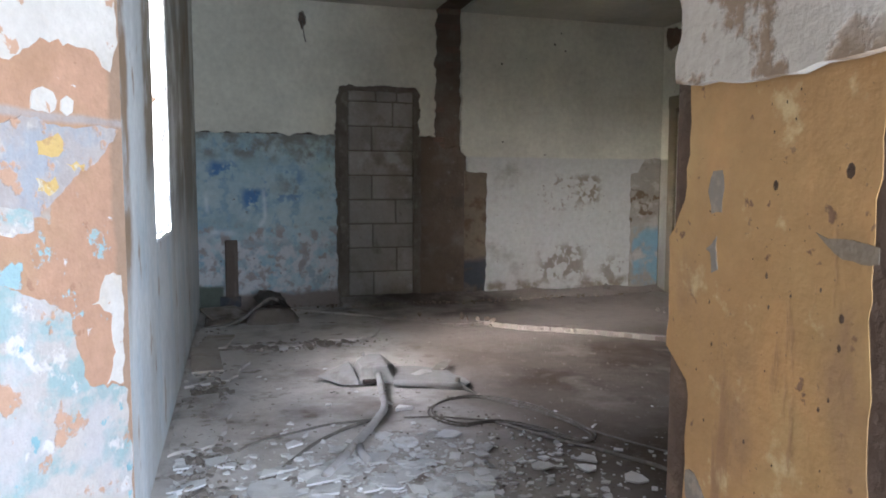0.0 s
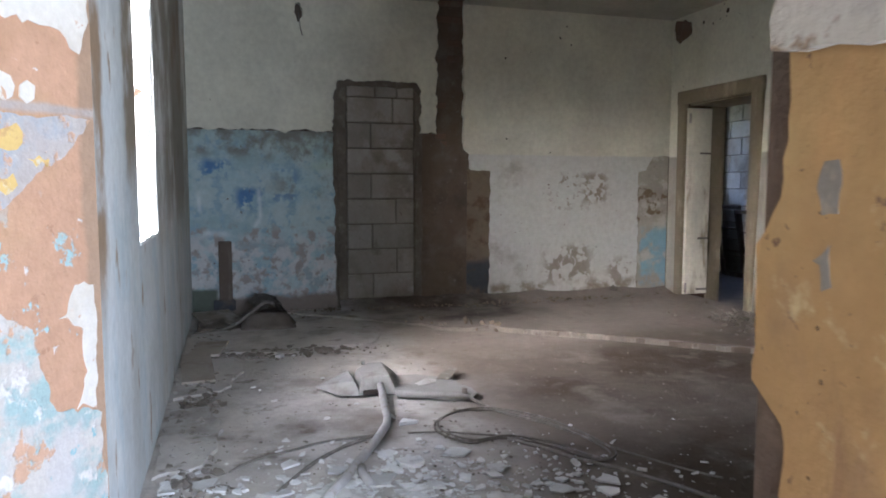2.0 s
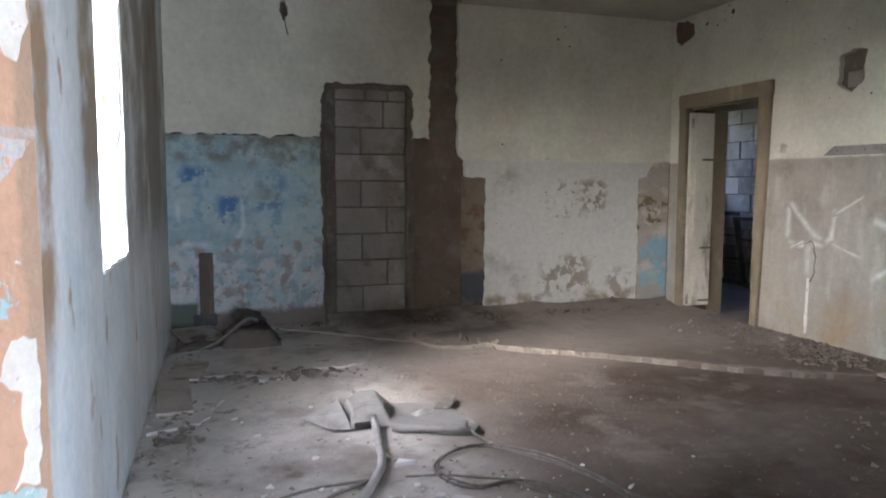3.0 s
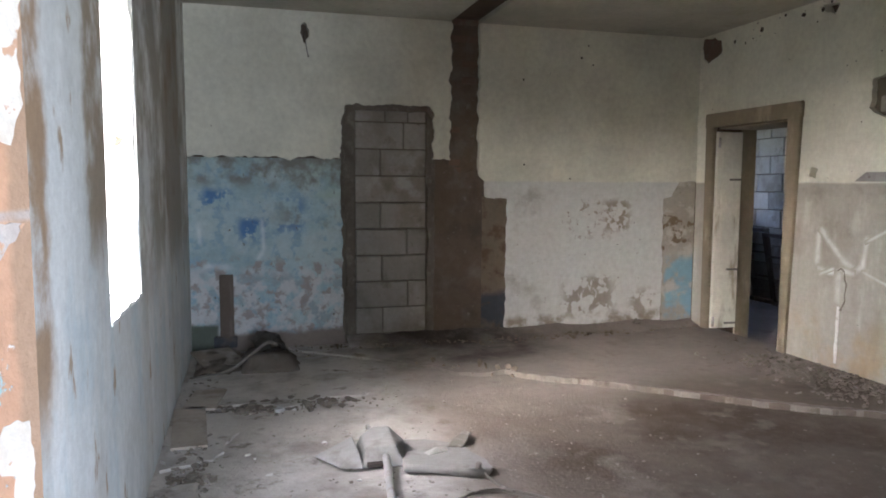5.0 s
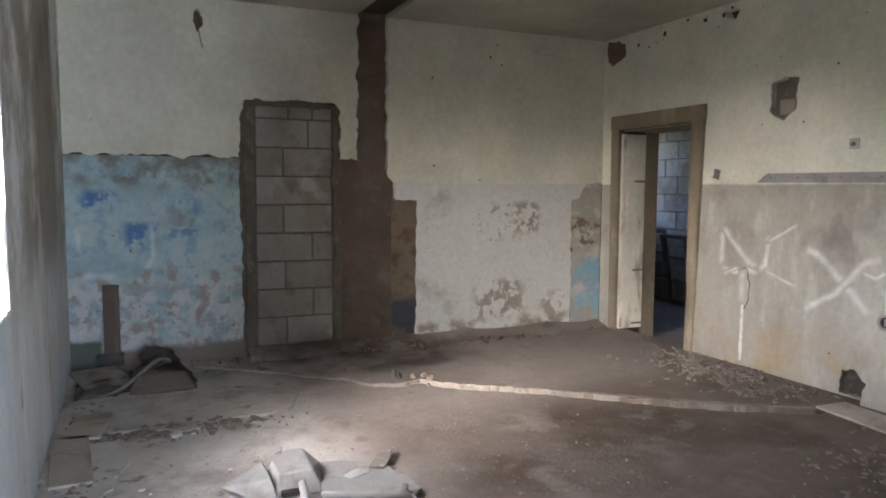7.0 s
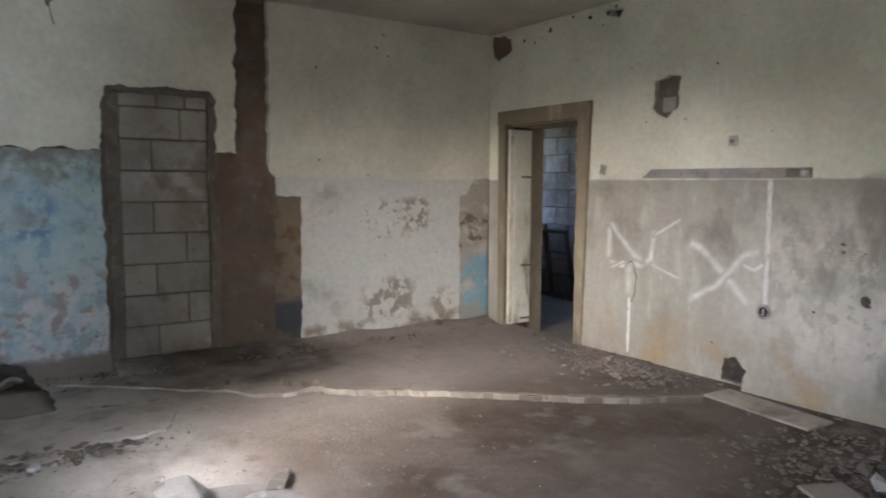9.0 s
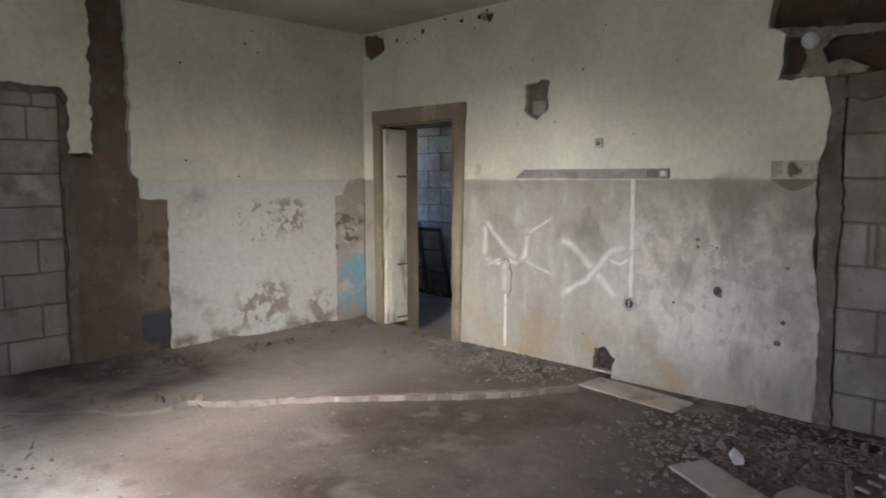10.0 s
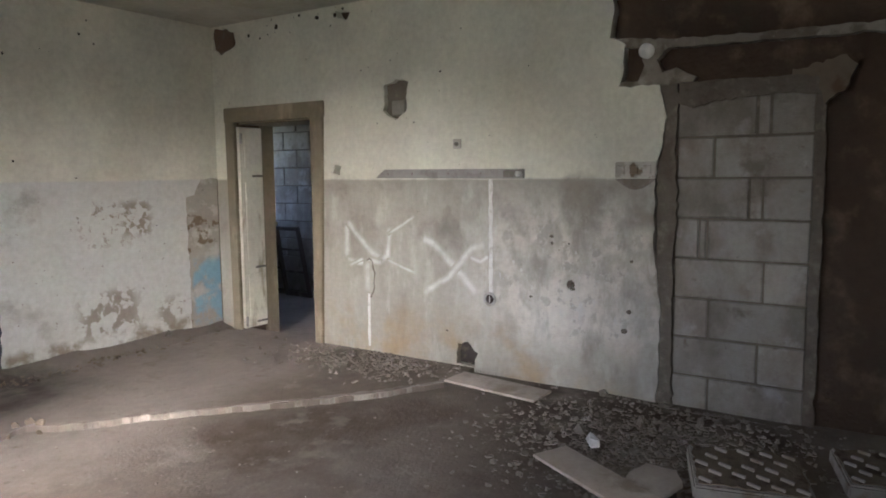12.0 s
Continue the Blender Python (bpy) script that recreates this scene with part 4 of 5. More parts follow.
# dark backing sheet, its colour standing for the hole's deep shade
thing("hole_back", sheet(lambda u, v, d: (0.062 + d, u, v), [(-2.8, 0.28), (-2.8, 0.0), (-3.1, 0.0), (-3.1, 0.28)], 0.028, keep=(0, 1, 2, 3)), M_DARK, "dark sheet for the shade inside a hole at the wall foot", "hole", kind="structure")
thing("wall_chase", sheet(lambda u, v, d: (-0.004 + d, u, v), [(-3.155, 1.545), (-3.155, 0.66), (-3.185, 0.66), (-3.185, 1.545)], 0.005, seed=31, jag=0.006, step=0.03), M_LINE, "white plaster line of a filled cable chase", "plaster line", kind="structure")
thing("wall_chase_low", sheet(lambda u, v, d: (-0.004 + d, u, v), [(-1.935, 0.55), (-1.93, 0.08), (-1.955, 0.08), (-1.96, 0.55)], 0.005, seed=32, jag=0.006, step=0.03), M_LINE, "white plaster line of a filled cable chase", "plaster line", kind="structure")
bm = tube([(-0.008, -3.163 + 0.045 * math.cos(a * math.tau / 20), 0.61 + 0.045 * math.sin(a * math.tau / 20)) for a in range(20)], 0.011, 6, True)
sock = empty("socket_box", "empty round flush socket box in the wall", "socket", (0, -3.163, 0.61))
at_world(part("ring", bm, M_METAL, sock), sock)
# solid disc, coloured dark for the shade of an empty box
at_world(part("cup", tube([(-0.006, -3.163, 0.61), (-0.002, -3.163, 0.61)], 0.036, 16), M_DARK, sock, "dark disc for the shade inside the box"), sock)
at_world(part("contact", soft_box((-0.014, -3.168, 0.585), (-0.006, -3.158, 0.635), 0.002), M_METAL, sock), sock)
jb = empty("junction_box", "small square junction box with a round knob", "junction box", (0, -2.87, 1.82))
at_world(part("plate", soft_box((-0.014, -2.905, 1.785), (0.004, -2.835, 1.86), 0.004), M_OCHRE, jb), jb)
at_world(part("knob", tube([(-0.026, -2.87, 1.82), (-0.012, -2.87, 1.82)], 0.016, 12), M_CABLE, jb), jb)
sw = empty("switch_panel", "old painted-over switch panel with round bottom", "switch", (0, -4.3, 1.6))
at_world(part("plate", soft_box((-0.02, -4.44, 1.55), (0.002, -4.16, 1.66), 0.006, 2), M_OCHRE, sw), sw)
for y in (-4.2, -4.29, -4.38):
    at_world(part("rocker", soft_box((-0.028, y - 0.03, 1.575), (-0.018, y + 0.03, 1.635), 0.004), M_OCHRE, sw), sw)
bm = bmesh.new()
arc = [(-4.16 - 0.28 * k / 14, 1.545 - 0.075 * math.sin(math.pi * k / 14)) for k in range(15)]
a = [bm.verts.new((-0.012, *p)) for p in arc]
c = [bm.verts.new((0.002, *p)) for p in arc]
bm.faces.new(a)
for i in range(15):
    bm.faces.new((a[i], a[(i + 1) % 15], c[(i + 1) % 15], c[i]))
bmesh.ops.recalc_face_normals(bm, faces=bm.faces[:])
at_world(part("lower_lip", bm, M_LIP, sw), sw)
disc = tube([(-0.012, -4.356, 2.39), (0.06, -4.356, 2.39)], 0.05, 24)
thing("round_cap", disc, M_REVEAL, "round white plastic cap on a pipe stub", "cap")
thing("pipe_plaster", sheet(lambda u, v, d: (0.012 + d, u, v), [(-4.12, 2.5), (-4.14, 2.43), (-4.3, 2.42), (-4.34, 2.3), (-4.30, 2.2), (-4.16, 2.2), (-4.18, 2.14), (-4.45, 2.16), (-4.66, 2.17), (-4.68, 2.2), (-4.55, 2.27), (-4.46, 2.24), (-4.42, 2.33), (-4.5, 2.40), (-5.2, 2.385), (-6.0, 2.37), (-6.05, 2.43), (-5.2, 2.435), (-4.5, 2.455)], 0.08, seed=33, jag=0.009, step=0.03), M_BAND, "pale plaster band over a buried pipe", "plaster", kind="structure")
thing("plaster_remnant", sheet(lambda u, v, d: (0.01 + d, u, v), [(-5.24, 2.2), (-5.24, 2.16), (-5.38, 2.15), (-5.42, 1.98), (-5.52, 2.05), (-5.58, 2.2), (-5.52, 2.26), (-5.4, 2.22)], 0.08, seed=34, jag=0.018, step=0.025), M_DARKLOW, "ragged remnant of ochre plaster", "plaster", kind="structure")
cloth = tube([(-0.02, -4.56, 3.02), (-0.04, -4.53, 2.9), (-0.03, -4.5, 2.78), (-0.045, -4.47, 2.7)], 0.012)
thing("hanging_cord", cloth, M_CHIP, "short pale cord hanging from the lintel", "cord")

bm = soft_box((0.03, -2.34, 2.08), (0.06, -2.2, 2.2), 0.008)
thing("niche_back", sheet(lambda u, v, d: (0.05 + d, u, v), [(-2.1, 2.4), (-2.1, 2.0), (-2.44, 2.0), (-2.44, 2.4)], 0.04, seed=36, keep=(0, 1, 2, 3)), M_MORTAR, "rough mortar exposed in a broken patch of plaster", "plaster", kind="structure")
thing("hole_brick", sheet(lambda u, v, d: (0.03 + 0.05 * noise.noise(Vector((u * 9, v * 9, 3))) + d, u, v), [(-0.01, 3.035), (-0.01, 2.8), (-0.13, 2.75), (-0.26, 2.79), (-0.24, 3.03)], 0.07, step=0.03, jag=0.012, seed=37), M_BRICK, "broken brown brick in a hole under the ceiling", "hole", kind="structure")
thing("niche_block", bm, M_BLOCK, "pale block exposed in a broken patch of plaster", "block")


def wall_spots(name, label, mat, count, to_world, u0, u1, v0, v1, sizes, seed, thick=0.003):
    """Little ragged spots of plaster, or dark ones for shaded pits, on a wall, as one mesh."""
    rng = random.Random(seed)
    bm = bmesh.new()
    for _ in range(count):
        u, v, s = rng.uniform(u0, u1), rng.uniform(v0, v1), sizes[0] + (sizes[1] - sizes[0]) * rng.random() ** 2
        k, a0, sq = rng.randint(6, 10), rng.uniform(0, 6.28), rng.uniform(0.5, 1.3)
        ring = [(u + s * rng.uniform(0.55, 1) * math.cos(a0 + i * math.tau / k), v + sq * s * rng.uniform(0.55, 1) * math.sin(a0 + i * math.tau / k)) for i in range(k)]
        f = [bm.verts.new(to_world(*p, -thick)) for p in ring]
        r = [bm.verts.new(to_world(*p, 0.004)) for p in ring]
        bm.faces.new(f)
        for i in range(k):
            bm.faces.new((f[i], f[(i + 1) % k], r[(i + 1) % k], r[i]))
    bmesh.ops.recalc_face_normals(bm, faces=bm.faces[:])
    tagged(link_mesh(name, bm, mat), label, "wall spots", "", "stuff")


wall_spots("adhesive_spots", "grey blobs of old tile adhesive on the dado", M_MORTAR, 8, on_right, -4.35, -3.4, 0.45, 1.42, (0.008, 0.04), 91)
# the pits are flat spots, with their shade painted as dark colour
wall_spots("wall_pits", "flat dark spots for shaded pits and nail holes in the wall", M_DARK, 26, on_right, -4.1, -1.55, 0.3, 2.9, (0.003, 0.011), 93, 0.0015)
wall_spots("wall_pits", "flat dark spots for shaded pits and nail holes in the wall", M_DARK, 12, on_back, -2.0, -0.5, 0.2, 2.9, (0.003, 0.014), 94, 0.0015)
wall_spots("ceiling_edge_pits", "dark broken spots under the ceiling", M_DARK, 16, on_right, -2.2, -0.5, 2.86, 3.03, (0.006, 0.03), 95, 0.0015)

# ---- back wall fittings ----
bw = empty("wall_board", "short upright plank fixed to the wall foot", "plank", (-4.78, 0, 0.1))
at_world(part("plank", soft_box((-4.845, -0.03, 0.14), (-4.725, 0.01, 0.705), 0.006, 2), M_WOOD, bw), bw)
at_world(part("foot_piece", soft_box((-4.90, -0.05, 0.05), (-4.70, 0.01, 0.15), 0.008, 2), M_DARKLOW, bw, "yellowish wooden foot piece"), bw)
wire = tube([(-4.07, 0.01, 2.85), (-4.07, -0.03, 2.8), (-4.055, -0.025, 2.7), (-4.04, -0.02, 2.64)], 0.005, 6)
thing("loose_wire", wire, M_CABLE, "loose dark wire hanging from a hole", "wire")

# ---- things on the floor ----
def flat_piece(rng, size, thick):
    """A flat broken piece with an uneven outline."""
    bm = bmesh.new()
    k = rng.randint(3, 6)
    turn = rng.uniform(0, 6.28)
    ring = [(size * rng.uniform(0.55, 1.0) * math.cos(turn + i * math.tau / k), size * rng.uniform(0.4, 0.9) * math.sin(turn + i * math.tau / k)) for i in range(k)]
    a = [bm.verts.new((x, y, thick + rng.uniform(-0.2, 0.2) * thick)) for x, y in ring]
    c = [bm.verts.new((x * 0.94, y * 0.94, 0)) for x, y in ring]
    bm.faces.new(a), bm.faces.new(c[::-1])
    for i in range(k):
        bm.faces.new((a[i], c[i], c[(i + 1) % k], a[(i + 1) % k]))
    bmesh.ops.recalc_face_normals(bm, faces=bm.faces[:])
    return bm


def lump(rng, size):
    """A broken stone: a hull over random points."""
    bm = bmesh.new()
    for _ in range(10):
        v = Vector((rng.gauss(0, 1), rng.gauss(0, 1), rng.gauss(0, 0.7))).normalized() * size * rng.uniform(0.7, 1.0)
        bm.verts.new(v)
    r = bmesh.ops.convex_hull(bm, input=bm.verts[:])
    bmesh.ops.delete(bm, geom=list({g for g in r["geom_interior"] + r["geom_unused"] if isinstance(g, bmesh.types.BMVert)}), context="VERTS")
    return bm


def strewn(name, label, category, group, mat, count, place, sizes, flat=True, thick=0.012, seed=1, shapes=8):
    """Single pieces lying about, on shared shapes."""
    rng = random.Random(seed)
    meshes = []
    for _ in range(shapes):
        bm = flat_piece(rng, 1.0, 0.16) if flat else lump(rng, 1.0)
        me = bpy.data.meshes.new(name)
        bm.to_mesh(me), bm.free()
        me.materials.append(mat)
        meshes.append(me)
    for i in range(count):
        x, y = place(rng)
        s = rng.uniform(*sizes)
        ob = new(name, meshes[i % shapes])
        tagged(ob, label, category, group)
        ob.scale = (s, s, thick / 0.16 if flat else s * 0.8)
        ob.location = (x, y, floor_z(x, y) + (0.006 if flat else s * 0.25))
        ob.rotation_euler = (rng.uniform(-0.1, 0.1), rng.uniform(-0.1, 0.1), rng.uniform(0, 6.28)) if flat else [rng.uniform(0, 6.28) for _ in range(3)]


def scatter_stuff(name, label, category, mat, count, place, sizes, flat_share=0.5, seed=1):
    """Fine debris that nobody could count, as one mesh."""
    rng = random.Random(seed)
    verts, faces = [], []
    proto = []
    for i in range(10):
        bm = flat_piece(rng, 1.0, 0.22) if i < 10 * flat_share else lump(rng, 0.8)
        bm.verts.index_update()
        proto.append(([v.co.copy() for v in bm.verts], [[v.index for v in f.verts] for f in bm.faces]))
        bm.free()
    for i in range(count):
        x, y = place(rng)
        s = sizes[0] + (sizes[1] - sizes[0]) * rng.random() ** 2.5
        pv, pf = proto[i % 10]
        m = Matrix.Translation((x, y, floor_z(x, y) + s * 0.1)) @ Euler((rng.uniform(-0.3, 0.3), rng.uniform(-0.3, 0.3), rng.uniform(0, 6.28))).to_matrix().to_4x4()
        k = len(verts)
        verts += [m @ (v * s) for v in pv]
        faces += [[k + j for j in f] for f in pf]
    me = bpy.data.meshes.new(name)
    me.from_pydata(verts, [], faces)
    me.materials.append(mat)
    tagged(new(name, me), label, category, "", "stuff")


def around(cx, cy, sx, sy, turn=0.0):
    def place(rng):
        a, b = rng.gauss(0, sx), rng.gauss(0, sy)
        x, y = cx + a * math.cos(turn) - b * math.sin(turn), cy + a * math.sin(turn) + b * math.cos(turn)
        return min(max(x, -5.0), -0.06), min(max(y, -8.5), -0.06)
    return place


# crumpled sheet metal box with a bent pipe
crate = empty("crumpled_box", "crumpled dust-grey tin box lying on the floor", "tin box", (-3.9, -2.8, 0.0))


def hull(points):
    bm = bmesh.new()
    for p in points:
        bm.verts.new(p)
    bmesh.ops.convex_hull(bm, input=bm.verts[:])
    bmesh.ops.bevel(bm, geom=bm.edges[:], offset=0.006, segments=1, affect="EDGES")
    return bm


at_world(part("body", hull([(-4.04, -2.64, 0.0), (-3.76, -2.55, 0.0), (-4.03, -2.9, 0.0), (-3.79, -2.93, 0.0), (-4.0, -2.68, 0.105), (-3.83, -2.6, 0.12), (-4.0, -2.86, 0.095), (-3.84, -2.88, 0.11), (-3.76, -2.72, 0.07), (-3.92, -2.6, 0.12)]), M_DUST, crate), crate)
at_world(part("flap", hull([(-4.27, -2.74, 0.03), (-4.045, -2.66, 0.098), (-4.04, -2.87, 0.088), (-4.02, -2.95, 0.012), (-4.14, -2.9, 0.006), (-4.06, -2.66, 0.006)]), M_DUST, crate, "bent open flap of the box"), crate)
at_world(part("rivet", tube([(-3.95, -2.62, 0.115), (-3.95, -2.62, 0.14)], 0.012, 8), M_METAL, crate), crate)
# the body is closed; this block's dark colour paints a shaded opening
at_world(part("mouth", soft_box((-4.0, -2.922, 0.004), (-3.9, -2.9, 0.034), 0.004), M_DARK, crate, "dark block for the shaded mouth of the box"), crate)
tray = empty("sheet_tray", "flat grey sheet metal tray with a rolled front edge", "tray", (-3.6, -2.9, 0.0))
at_world(part("plate", sheet(lambda u, v, d: (u, v, 0.03 + 0.012 * noise.noise(Vector((u * 7, v * 7, 1))) - d), [(-3.80, -2.6), (-3.62, -2.64), (-3.45, -2.72), (-3.37, -3.0), (-3.37, -3.14), (-3.42, -3.2), (-3.62, -3.12), (-3.82, -3.02)], 0.02, step=0.04, jag=0.008, seed=44), M_DUST, tray), tray)
at_world(part("rolled_edge", tube([(-3.82, -3.02, 0.03), (-3.7, -3.07, 0.032), (-3.55, -3.135, 0.03), (-3.43, -3.19, 0.028)], 0.02, 10), M_DUST, tray), tray)
at_world(part("stub", tube([(-3.46, -3.16, 0.03), (-3.455, -3.16, 0.075)], 0.017, 8), M_LIP, tray, "pale stub of pipe"), tray)
at_world(part("curled_strip", sheet(lambda u, v, d: (u, v, 0.04 + 0.12 * max(0, v + 2.78) - d), [(-3.52, -2.8), (-3.45, -2.83), (-3.34, -2.66), (-3.38, -2.62)], 0.006, step=0.04, jag=0.008, seed=45), M_CABLE, tray, "rusty curled strip"), tray)
at_world(part("offcut", hull([(-3.68, -2.84, 0.03), (-3.52, -2.79, 0.035), (-3.53, -2.86, 0.035), (-3.66, -2.9, 0.03), (-3.6, -2.84, 0.06)]), M_METAL, tray), tray)
pipe = [(-3.9, -2.92, 0.06), (-3.912, -3.04, 0.045), (-3.935, -3.2, 0.032), (-3.96, -3.4, 0.03), (-3.99, -3.52, 0.03), (-4.05, -3.65, 0.03), (-4.124, -3.8, 0.03), (-4.21, -3.96, 0.03), (-4.3, -4.13, 0.028), (-4.4, -4.3, 0.026)]
thing("bent_pipe", tube(pipe, 0.021, 10), M_METAL, "bent grey metal pipe running out of the tin box", "pipe")
thing("short_pipe", tube([(-4.2, -4.2, 0.03), (-4.215, -4.1, 0.035), (-4.205, -4.02, 0.03)], 0.02, 8), M_METAL, "short grey stub of pipe", "pipe")


def cable(points, r, label, n=10):
    pts = [Vector(p) for p in points]
    out = []
    for i in range(len(pts) - 1):
        p0, p1, p2, p3 = pts[max(0, i - 1)], pts[i], pts[i + 1], pts[min(len(pts) - 1, i + 2)]
        for k in range(n):
            t = k / n
            out.append(0.5 * ((2 * p1) + (p2 - p0) * t + (2 * p0 - 5 * p1 + 4 * p2 - p3) * t * t + (3 * p1 - p0 - 3 * p2 + p3) * t ** 3))
    out.append(pts[-1])
    out = [(p.x, p.y, max(p.z, 0) + floor_z(p.x, p.y) + r) for p in out]
    thing("cable", tube(out, r, 6), M_CABLE, label, "cable", "cables on the floor")


coil = empty("cable_coil", "loose coil of stiff dusty cable on the floor", "cable coil", (-3.4, -3.7, 0.0))
LOOP = [(-3.74, -3.53), (-3.59, -3.38), (-3.39, -3.39), (-3.18, -3.63), (-3.065, -4.0), (-3.07, -4.13), (-3.16, -4.18), (-3.275, -3.99), (-3.45, -3.82), (-3.64, -3.825), (-3.75, -3.7)]
for k in range(2):
    pts = []
    n = len(LOOP)
    for i in range(n):
        p0, p1, p2, p3 = [Vector(LOOP[(i + j) % n]) for j in (-1, 0, 1, 2)]
        for q in range(6):
            t = q / 6
            p = 0.5 * ((2 * p1) + (p2 - p0) * t + (2 * p0 - 5 * p1 + 4 * p2 - p3) * t * t + (3 * p1 - p0 - 3 * p2 + p3) * t ** 3)
            x, y = p.x + 0.016 * k, p.y - 0.012 * k + 0.01 * k * math.sin(i)
            pts.append((x, y, floor_z(x, y) + 0.012 + 0.012 * k))
    at_world(part("turn", tube(pts, 0.0055, 6, True), M_CABLE, coil), coil)
cable([(-3.45, -3.82, 0), (-3.246, -4.118, 0), (-3.046, -4.4, 0), (-2.93, -4.62, 0), (-2.8, -4.85, 0)], 0.009, "thick reddish cable trailing across the floor")
cable([(-3.39, -3.39, 0.01), (-3.18, -3.66, 0), (-3.0, -4.05, 0), (-2.88, -4.3, 0), (-2.75, -4.5, 0)], 0.005, "thin stiff cable trailing across the floor")
cable([(-3.44, -3.15, 0.03), (-3.42, -3.3, 0.02), (-3.36, -3.42, 0.01)], 0.008, "thin stiff cable trailing across the floor")
cable([(-4.05, -3.62, 0.01), (-4.25, -3.72, 0), (-4.45, -3.95, 0), (-4.6, -4.2, 0)], 0.008, "thin stiff cable trailing across the floor")
cable([(-4.02, -3.6, 0), (-4.3, -3.62, 0), (-4.6, -3.72, 0), (-4.75, -3.85, 0)], 0.006, "thin stiff cable trailing across the floor")
cable([(-3.9, -3.6, 0), (-3.7, -3.65, 0), (-3.4, -3.8, 0)], 0.0045, "thin stiff cable trailing across the floor")

# heap at the back wall: a bulging sheet of roofing felt, a roll of it behind, and a hose
def cloth(x0, x1, y0, y1, height, nx=22, ny=18):
    """A sheet of felt that lies over the floor in the shape height(u, v)."""
    bm = bmesh.new()
    g = []
    for i in range(nx + 1):
        row = []
        for j in range(ny + 1):
            u, v = i / nx, j / ny
            x = x0 + (x1 - x0) * u + 0.025 * noise.noise(Vector((u * 3, v * 3, 8)))
            y = y0 + (y1 - y0) * v + 0.03 * noise.noise(Vector((u * 3, v * 3, 2)))
            z = floor_z(x, y) + 0.008 + max(0.0, height(u, v) + 0.02 * noise.noise(Vector((x * 8, y * 8, 0))))
            row.append(bm.verts.new((x, y, z)))
        g.append(row)
    for i in range(nx):
        for j in range(ny):
            bm.faces.new((g[i][j], g[i + 1][j], g[i + 1][j + 1], g[i][j + 1])).smooth = True
    bmesh.ops.solidify(bm, geom=bm.faces[:], thickness=0.008)
    return bm


heap = empty("folded_felt", "heap of folded dark roofing felt against the wall", "felt heap", (-4.45, -0.5, 0.0))
at_world(part("front_fold", cloth(-4.66, -4.2, -0.86, -0.3, lambda u, v: 0.13 * min(1, 5 * v) * min(1, 4 * u + 0.3) * min(1, 5 * (1 - u)) * (1 - 0.3 * v)), M_FELT, heap, "dusty bulging fold of felt"), heap)
at_world(part("ground_fold", cloth(-5.02, -4.55, -0.84, -0.2, lambda u, v: 0.05 * v + 0.03 * math.sin(5 * u)), M_FELT, heap, "flat dusty tongue of felt"), heap)
roll = []
bm = bmesh.new()
for i in range(9):
    y = -0.6 + 0.035 * i
    ring = []
    for k in range(15):
        a = -0.35 + (math.pi + 0.7) * k / 14
        r = 0.075 + 0.05 * noise.noise(Vector((k * 0.45, i * 0.4, 3)))
        ring.append(bm.verts.new((-4.38 + 1.25 * r * math.cos(a) - 0.012 * i, y + 0.02 * math.sin(k), 0.115 + 1.15 * r * math.sin(a) + 0.006 * i)))
    roll.append(ring)
for r, q in zip(roll, roll[1:]):
    for k in range(14):
        bm.faces.new((r[k], r[k + 1], q[k + 1], q[k])).smooth = True
bmesh.ops.solidify(bm, geom=bm.faces[:], thickness=0.01)
at_world(part("roll", bm, M_CABLE, heap, "dark half-open roll of felt"), heap)
cable([(-4.38, -0.6, 0.17), (-4.46, -0.66, 0.2), (-4.58, -0.7, 0.12), (-4.72, -0.76, 0.03), (-4.9, -0.84, 0.0), (-5.04, -0.9, 0.0)], 0.015, "pale hose hanging over the heap")


def board(x, y, z, w, l, turn, label, t=0.018, mat=None, tilt=0.0):
    bm = soft_box((-w / 2, -l / 2, 0), (w / 2, l / 2, t), 0.004)
    ob = thing("board", bm, mat or M_BOARD, label, "board", "loose boards")
    ob.location, ob.rotation_euler = (x, y, z), (radians(tilt), 0, radians(turn))
    return ob


board(-4.86, -0.42, 0.05, 0.34, 0.42, 18, "flat dusty board lying beside the heap", mat=M_FELT, tilt=6)
board(-4.96, -2.05, 0.015, 0.2, 0.75, 4, "dusty board lying along the wall")
board(-4.9, -1.5, 0.015, 0.22, 0.45, -8, "dusty board lying along the wall")
board(-0.345, -3.41, 0.03, 0.27, 0.76, -3, "pale board lying by the wall foot", tilt=1.5)
board(-1.5, -4.635, 0.045, 0.235, 0.8, -27, "pale fibreboard sheet on the rubble", tilt=2)
thing("board", sheet(lambda u, v, d: (u, v, 0.055 + 0.03 * (u + 1.35) - d), [(-1.48, -4.74), (-1.33, -4.73), (-1.18, -4.77), (-1.19, -4.93), (-1.33, -5.0), (-1.52, -4.95)], 0.018, step=0.05, jag=0.008, seed=48), M_BOARD, "broken pale fibreboard piece on the rubble", "board", "loose boards")


